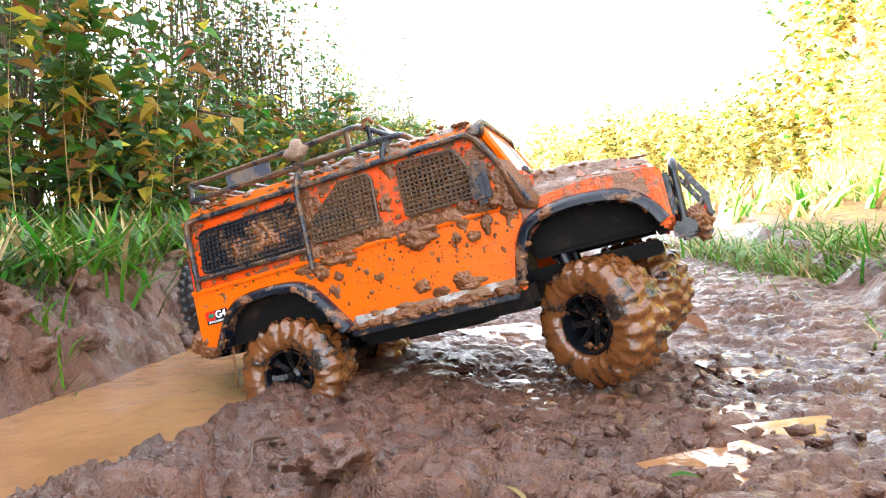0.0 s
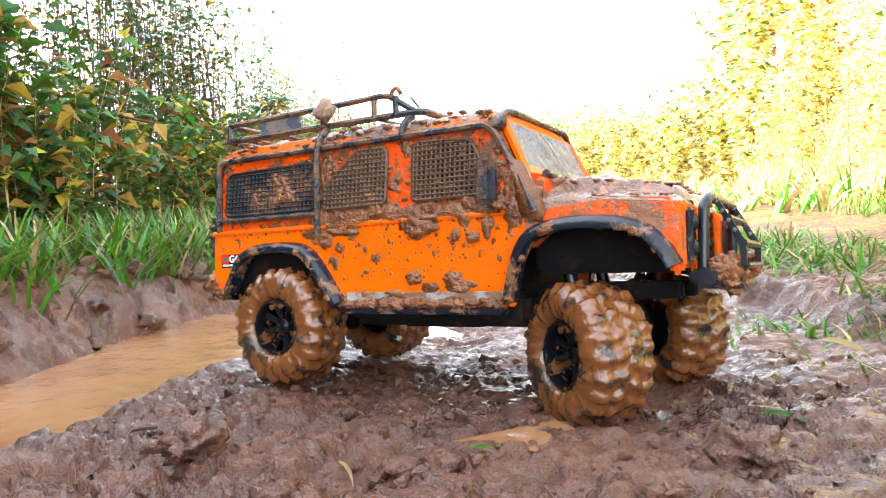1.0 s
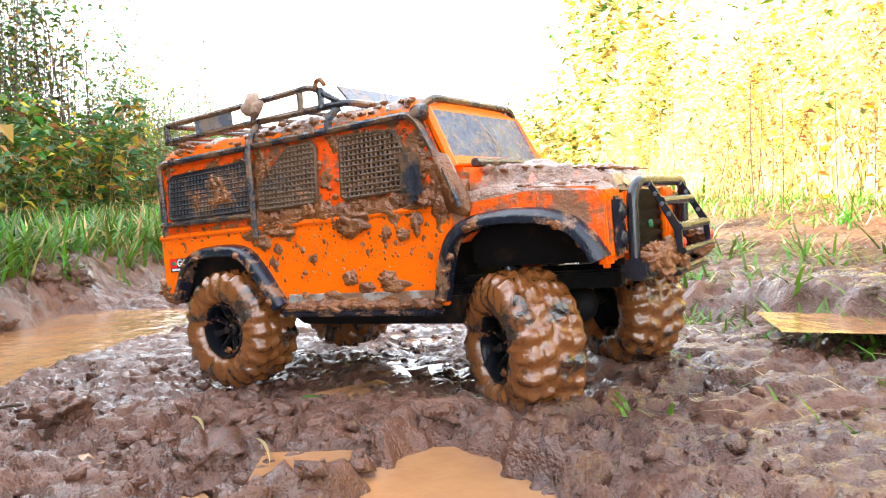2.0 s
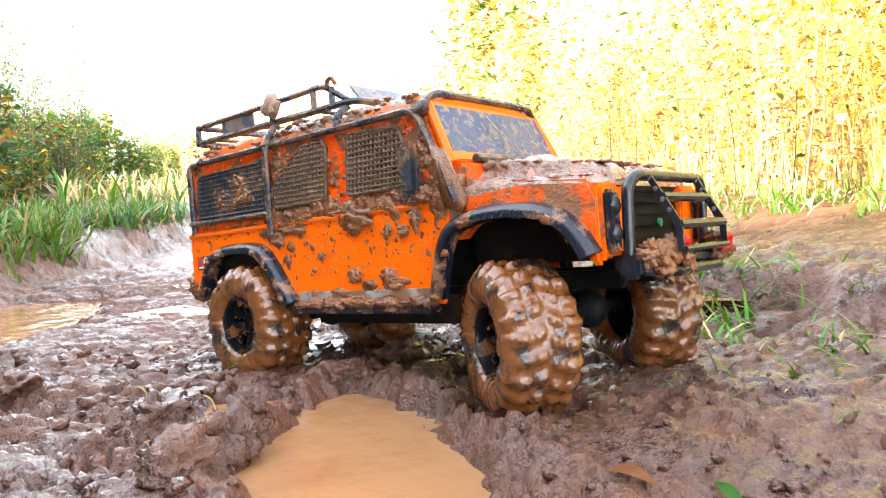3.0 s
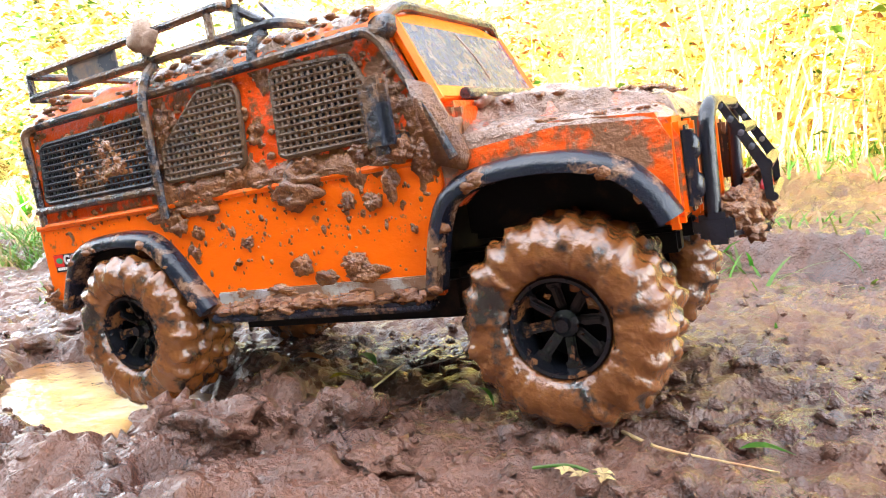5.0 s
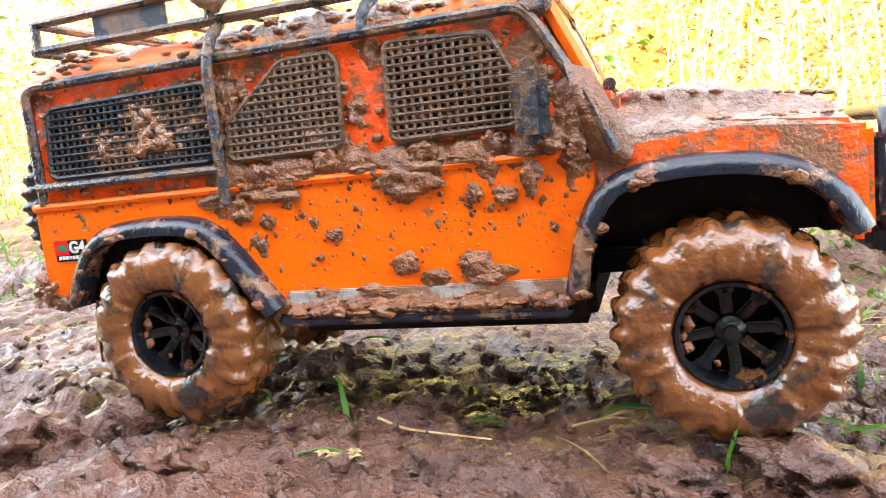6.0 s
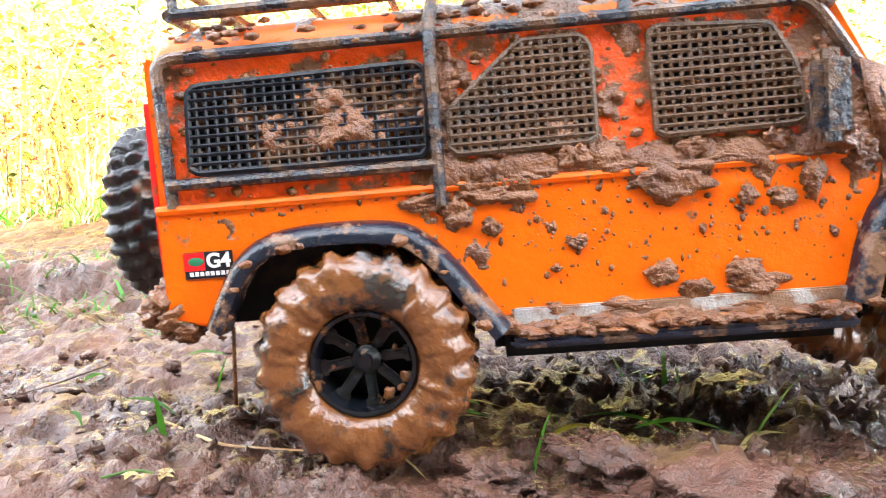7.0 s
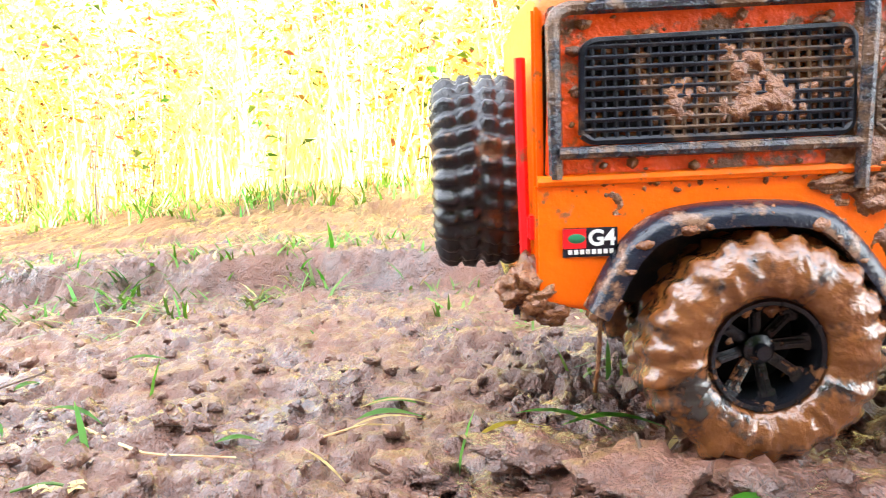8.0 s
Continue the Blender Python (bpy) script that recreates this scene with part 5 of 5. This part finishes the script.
protos = []
for k in range(10):
    b = clod((0, 0, 0), (1, 0.85, 0.6), 500 + k, rough=1.1, detail=1)
    protos.append(([v.co.copy() for v in b.verts], [[v.index for v in f.verts] for f in b.faces]))
    b.free()
vs, fs = [], []
for i in range(2600):
    x, y = rnd.uniform(-1.0, 0.75), rnd.gauss(-0.08, 0.17)
    if float(pool_field(x, y)) < 1.2 or abs(y) > 0.55:
        continue
    k = 0.004 + 0.014 * rnd.random() ** 3.5
    z = rough_z(x, y)
    turn = pose(x, y, z + k * 0.1, rnd.uniform(-40, 40), rnd.uniform(-40, 40), rnd.uniform(0, 360))
    v, f = rnd.choice(protos)
    n = len(vs)
    vs += [tuple(turn @ (p * k)) for p in v]
    fs += [[n + q for q in t] for t in f]
me = bpy.data.meshes.new("mud_crumbs")
me.from_pydata(vs, [], fs)
me.materials.append(M_GROUND)
for p in me.polygons:
    p.use_smooth = True
tagged(new("mud_crumbs", me), "crumbs of mud strewn over the track", "mud", kind="stuff")


def ground_leaf(x, y, length, width, turn, mat, name, label, category="leaf", lift=0.004, tilt=8):
    """A single leaf or blade lying on the mud, curled along its middle, with a little thickness."""
    b = bmesh.new()
    rows = []
    n = 6
    for i in range(n + 1):
        t = i / n
        w = width * 0.38 * max(0.06, math.sin(math.pi * min(0.98, t ** 0.8 + 0.02)))
        c = Vector((length * (t - 0.5), 0.12 * length * math.sin(2.4 * t), 0.10 * length * math.sin(3 * t + 0.6)))
        rows.append([b.verts.new(c + Vector((0, s * w, 0.25 * w * s * s))) for s in (-1, 0, 1)])
    for r1, r2 in zip(rows, rows[1:]):
        for k in range(2):
            b.faces.new((r1[k], r1[k + 1], r2[k + 1], r2[k]))
    bmesh.ops.solidify(b, geom=b.faces[:], thickness=0.0004)
    o = mesh_object(name, b, mat)
    o.matrix_basis = pose(x, y, rough_z(x, y) + lift, tilt, rnd.uniform(-6, 6), turn)
    return tagged(o, label, category)


G, Y, R_, S = M_GRASS, M_LEAF_YELLOW, M_LEAF_RUST, M_STRAW
for x, y, ln, w, turn, mat, name, label in [
        (0.229, -0.023, 0.045, 0.008, 20, G, "grass_strip", "torn strip of bright green grass"), (0.229, -0.062, 0.040, 0.009, 10, G, "grass_strip", "torn strip of bright green grass"),
        (0.143, -0.074, 0.026, 0.007, 15, G, "grass_strip", "torn strip of bright green grass"), (0.315, -0.125, 0.022, 0.009, 30, Y, "fallen_leaf", "small fallen yellow leaf on mud"),
        (0.395, -0.176, 0.040, 0.008, 25, G, "grass_strip", "torn strip of bright green grass"), (0.308, -0.111, 0.020, 0.008, -10, G, "fallen_leaf", "small pale green leaf on mud"),
        (-0.164, 0.023, 0.030, 0.010, -30, G, "fallen_leaf", "small curled green leaf on mud"), (-0.155, -0.020, 0.022, 0.008, 60, Y, "fallen_leaf", "small fallen yellow leaf on mud"),
        (-1.125, 0.095, 0.060, 0.035, 20, R_, "fallen_leaf", "brown dead leaf in the wet mud"), (-0.20, -0.005, 0.030, 0.014, 15, R_, "fallen_leaf", "orange-brown dead leaf in the mud"),
        (-0.646, -0.205, 0.045, 0.004, 10, S, "straw", "thin dry straw on the mud"), (-0.517, -0.163, 0.035, 0.003, 5, S, "straw", "thin dry straw on the mud"),
        (-0.634, -0.114, 0.018, 0.006, 80, G, "grass_strip", "small green shoot in the mud"), (-0.401, -0.171, 0.018, 0.008, 50, G, "grass_strip", "small green shoot in the mud"),
        (0.36, -0.09, 0.075, 0.007, 12, G, "grass_strip", "long green grass blade on mud"), (0.33, -0.075, 0.060, 0.006, -15, G, "grass_strip", "long green grass blade on mud"),
        (0.30, -0.085, 0.050, 0.006, 30, Y, "grass_strip", "long yellowed grass blade on mud"), (0.40, -0.085, 0.070, 0.006, 40, S, "straw", "thin dry straw on the mud"),
        (0.23, -0.075, 0.050, 0.004, 20, S, "straw", "thin dry straw on the mud"), (0.202, -0.107, 0.060, 0.003, 120, S, "straw", "thin dry straw on the mud"),
        (0.233, -0.032, 0.055, 0.004, 5, S, "straw", "thin dry straw on the mud"), (0.05, -0.073, 0.030, 0.004, 80, G, "grass_strip", "green grass blade stuck in mud"),
        (0.027, -0.047, 0.045, 0.006, -20, G, "grass_strip", "torn strip of bright green grass"), (-0.02, -0.052, 0.03, 0.004, -50, G, "grass_strip", "small green shoot in the mud"),
        (-0.09, -0.07, 0.02, 0.008, 30, Y, "fallen_leaf", "small fallen yellow leaf on mud"), (-0.05, 0.03, 0.03, 0.009, 70, G, "fallen_leaf", "small curled green leaf on mud"),
        (0.02, 0.06, 0.035, 0.008, 10, G, "grass_strip", "torn strip of bright green grass"), (-0.808, 0.273, 0.05, 0.02, 30, S, "fallen_leaf", "pale dry leaf on the mud"),
        (-0.642, 0.104, 0.05, 0.010, 30, G, "grass_strip", "torn strip of bright green grass"), (-0.30, -0.075, 0.022, 0.007, -30, S, "fallen_leaf", "pale leaf floating in the pool")]:
    ground_leaf(x, y, ln, w, turn, mat, name, label)


def twig(points, r, label, mat=M_DRYSTEM):
    pts = [(x, y, rough_z(x, y) + lift) for x, y, lift in points]
    tagged(mesh_object("twig", tube(pts, lambda t: r * (1 - 0.6 * t), 6, rounds=2, bend=0.01), mat), label, "twig")


twig([(-0.798, -0.356, 0.006), (-0.775, -0.372, 0.008), (-0.745, -0.365, 0.005), (-0.70, -0.380, 0.004)], 0.0016, "thin bent brown twig on the mud", M_STEM)
twig([(0.02, -0.040, 0.006), (0.094, -0.090, 0.006), (0.150, -0.098, 0.004)], 0.0013, "thin dry twig lying on mud")
twig([(-0.093, -0.029, 0.012), (-0.105, -0.075, 0.005), (-0.145, -0.105, 0.004)], 0.0008, "forked dry twig lying on mud")
twig([(-0.06, 0.06, 0.008), (-0.075, 0.01, 0.006), (-0.09, -0.035, 0.005)], 0.0009, "thin grey twig lying on mud", M_STEM)
twig([(0.354, -0.136, 0.020), (0.360, -0.150, 0.006), (0.368, -0.165, 0.003)], 0.0009, "thin reddish stalk on a clod", M_STEM)
twig([(0.193, -0.076, 0.006), (0.215, -0.060, 0.005), (0.235, -0.058, 0.003)], 0.0009, "thin dry stalk lying on mud")
twig([(-0.425, -0.055, 0.008), (-0.44, -0.080, 0.006), (-0.40, -0.10, 0.004)], 0.001, "thin pale twig lying on mud")
# a withered flower head on its stalk
stalk = mesh_object("flower_sprig", tube([(0, 0, 0.002), (0.018, 0.004, 0.006), (0.034, 0.0, 0.004)], 0.0008, 6), M_GRASS)
tagged(stalk, "wilted sprig with pale yellow petals on mud", "flower")
stalk.matrix_basis = pose(0.045, -0.130, rough_z(0.055, -0.131) + 0.004)
for x, y in ((0.018, -0.004), (0.026, -0.006), (0.034, 0.002), (0.036, -0.004)):
    so = Soup()
    for k in range(4):
        a = 1.57 * k + x * 90
        so.leaf((x, y, 0.005), (math.cos(a), math.sin(a), 0.3), 0.006, 0.004)
    o = so.make("petal", [M_STRAW])
    o.parent = stalk
# upright blades that stand in the mud
for x, y, h, lean in ((0.270, -0.119, 0.045, 4), (0.052, -0.075, 0.030, -14), (0.39, -0.075, 0.055, 22), (0.05, 0.01, 0.03, 8)):
    so = Soup()
    so.blade((0, 0, 0), (math.sin(radians(lean)), 0.05, 1), h, 0.0045, 0.15)
    o = so.make("upright_grass", [M_GRASS])
    o.matrix_basis = pose(x, y, rough_z(x, y) - 0.002, 0, 0, rnd.uniform(-30, 30))
    tagged(o, "single upright green grass blade in mud", "grass")
# the yellowing bramble leaves that hang over the bank
bm = tube([(0, 0, 0), (0.05, 0.10, 0.22), (0.10, 0.28, 0.30), (0.12, 0.42, 0.27)], 0.004, 6, bend=0.05)
bramble = tagged(mesh_object("bramble", bm, M_STEM), "arching bramble with large yellow and pink leaves", "bramble")
bx, by = -2.30, -1.10
bramble.matrix_basis = pose(bx, by, ground_z(bx, by), 0, 0, 0)
for k, (x, y, z) in enumerate(((0.05, 0.10, 0.24), (0.07, 0.15, 0.27), (0.09, 0.24, 0.31), (0.10, 0.28, 0.30), (0.11, 0.33, 0.30), (0.12, 0.42, 0.27), (0.12, 0.40, 0.22))):
    for j in range(3):
        so = Soup()
        a = 2.1 * j + k
        so.leaf((x, y, z), (math.cos(a), math.sin(a), -0.7), 0.06, 0.038, 0.3 * j, 0.2, 0.3)
        o = so.make("leaf", [(M_LEAF_YELLOW, M_LEAF_RUST, M_LEAF)[(j + k) % 3]])
        o.parent = bramble
copy_thing(bramble, pose(-2.55, -0.62, ground_z(-2.55, -0.62), 0, 0, 200))
copy_thing(bramble, pose(-2.0, -1.30, ground_z(-2.0, -1.3), 0, 0, 40))


# ---- what moves ----
STEER = [(0.0, 33), (1.0, 36), (1.7, 37), (2.8, 34), (3.5, 31), (3.8, 22), (4.05, 13), (4.5, 3), (5.0, 0), (8.0, 0)]
DROOP_REAR = [(0.0, 0.023), (1.0, 0.013), (3.5, 0.009), (5.3, 0.0), (8.0, 0.0)]
DROOP_FRONT = [(0.0, 0.025), (1.0, 0.021), (3.5, 0.007), (5.3, 0.0), (8.0, 0.0)]


def along(table, t):
    return float(np.interp(t, [r[0] for r in table], [r[1] for r in table]))


def motions():
    walk(truck, [(r[0], pose(*r[1:])) for r in TRUCK_PATH])
    ts = np.round(np.arange(0, 8.01, 0.1), 1)
    px = [np.interp(ts, [r[0] for r in TRUCK_PATH], [r[k] for r in TRUCK_PATH]) for k in (1, 2)]
    gone = np.concatenate([[0], np.cumsum(np.hypot(np.diff(px[0]), np.diff(px[1])))])
    for wheel, fx, s in WHEELS:
        rows = []
        for t, d in zip(ts, gone):
            spin = Matrix.Rotation(d / WHEEL_R, 4, "Y")
            side = Matrix.Rotation(radians(180), 4, "Z") if s > 0 else Matrix()
            if s > 0:
                spin = Matrix.Rotation(-d / WHEEL_R, 4, "Y")
            if fx < 0:
                m = Matrix.Translation((-0.162, s * 0.083, 0.064 - along(DROOP_REAR, t) * (1 if s < 0 else 0.4)))
            else:
                turn = Matrix.Rotation(radians(-along(STEER, t)), 4, "Z")
                m = Matrix.Translation((0.162, s * 0.057, 0.054 - along(DROOP_FRONT, t) * (1 if s < 0 else 0.4))) @ turn @ Matrix.Translation((0, s * 0.025, 0))
            rows.append((float(t), m @ side @ spin))
        walk(wheel, rows)


motions()
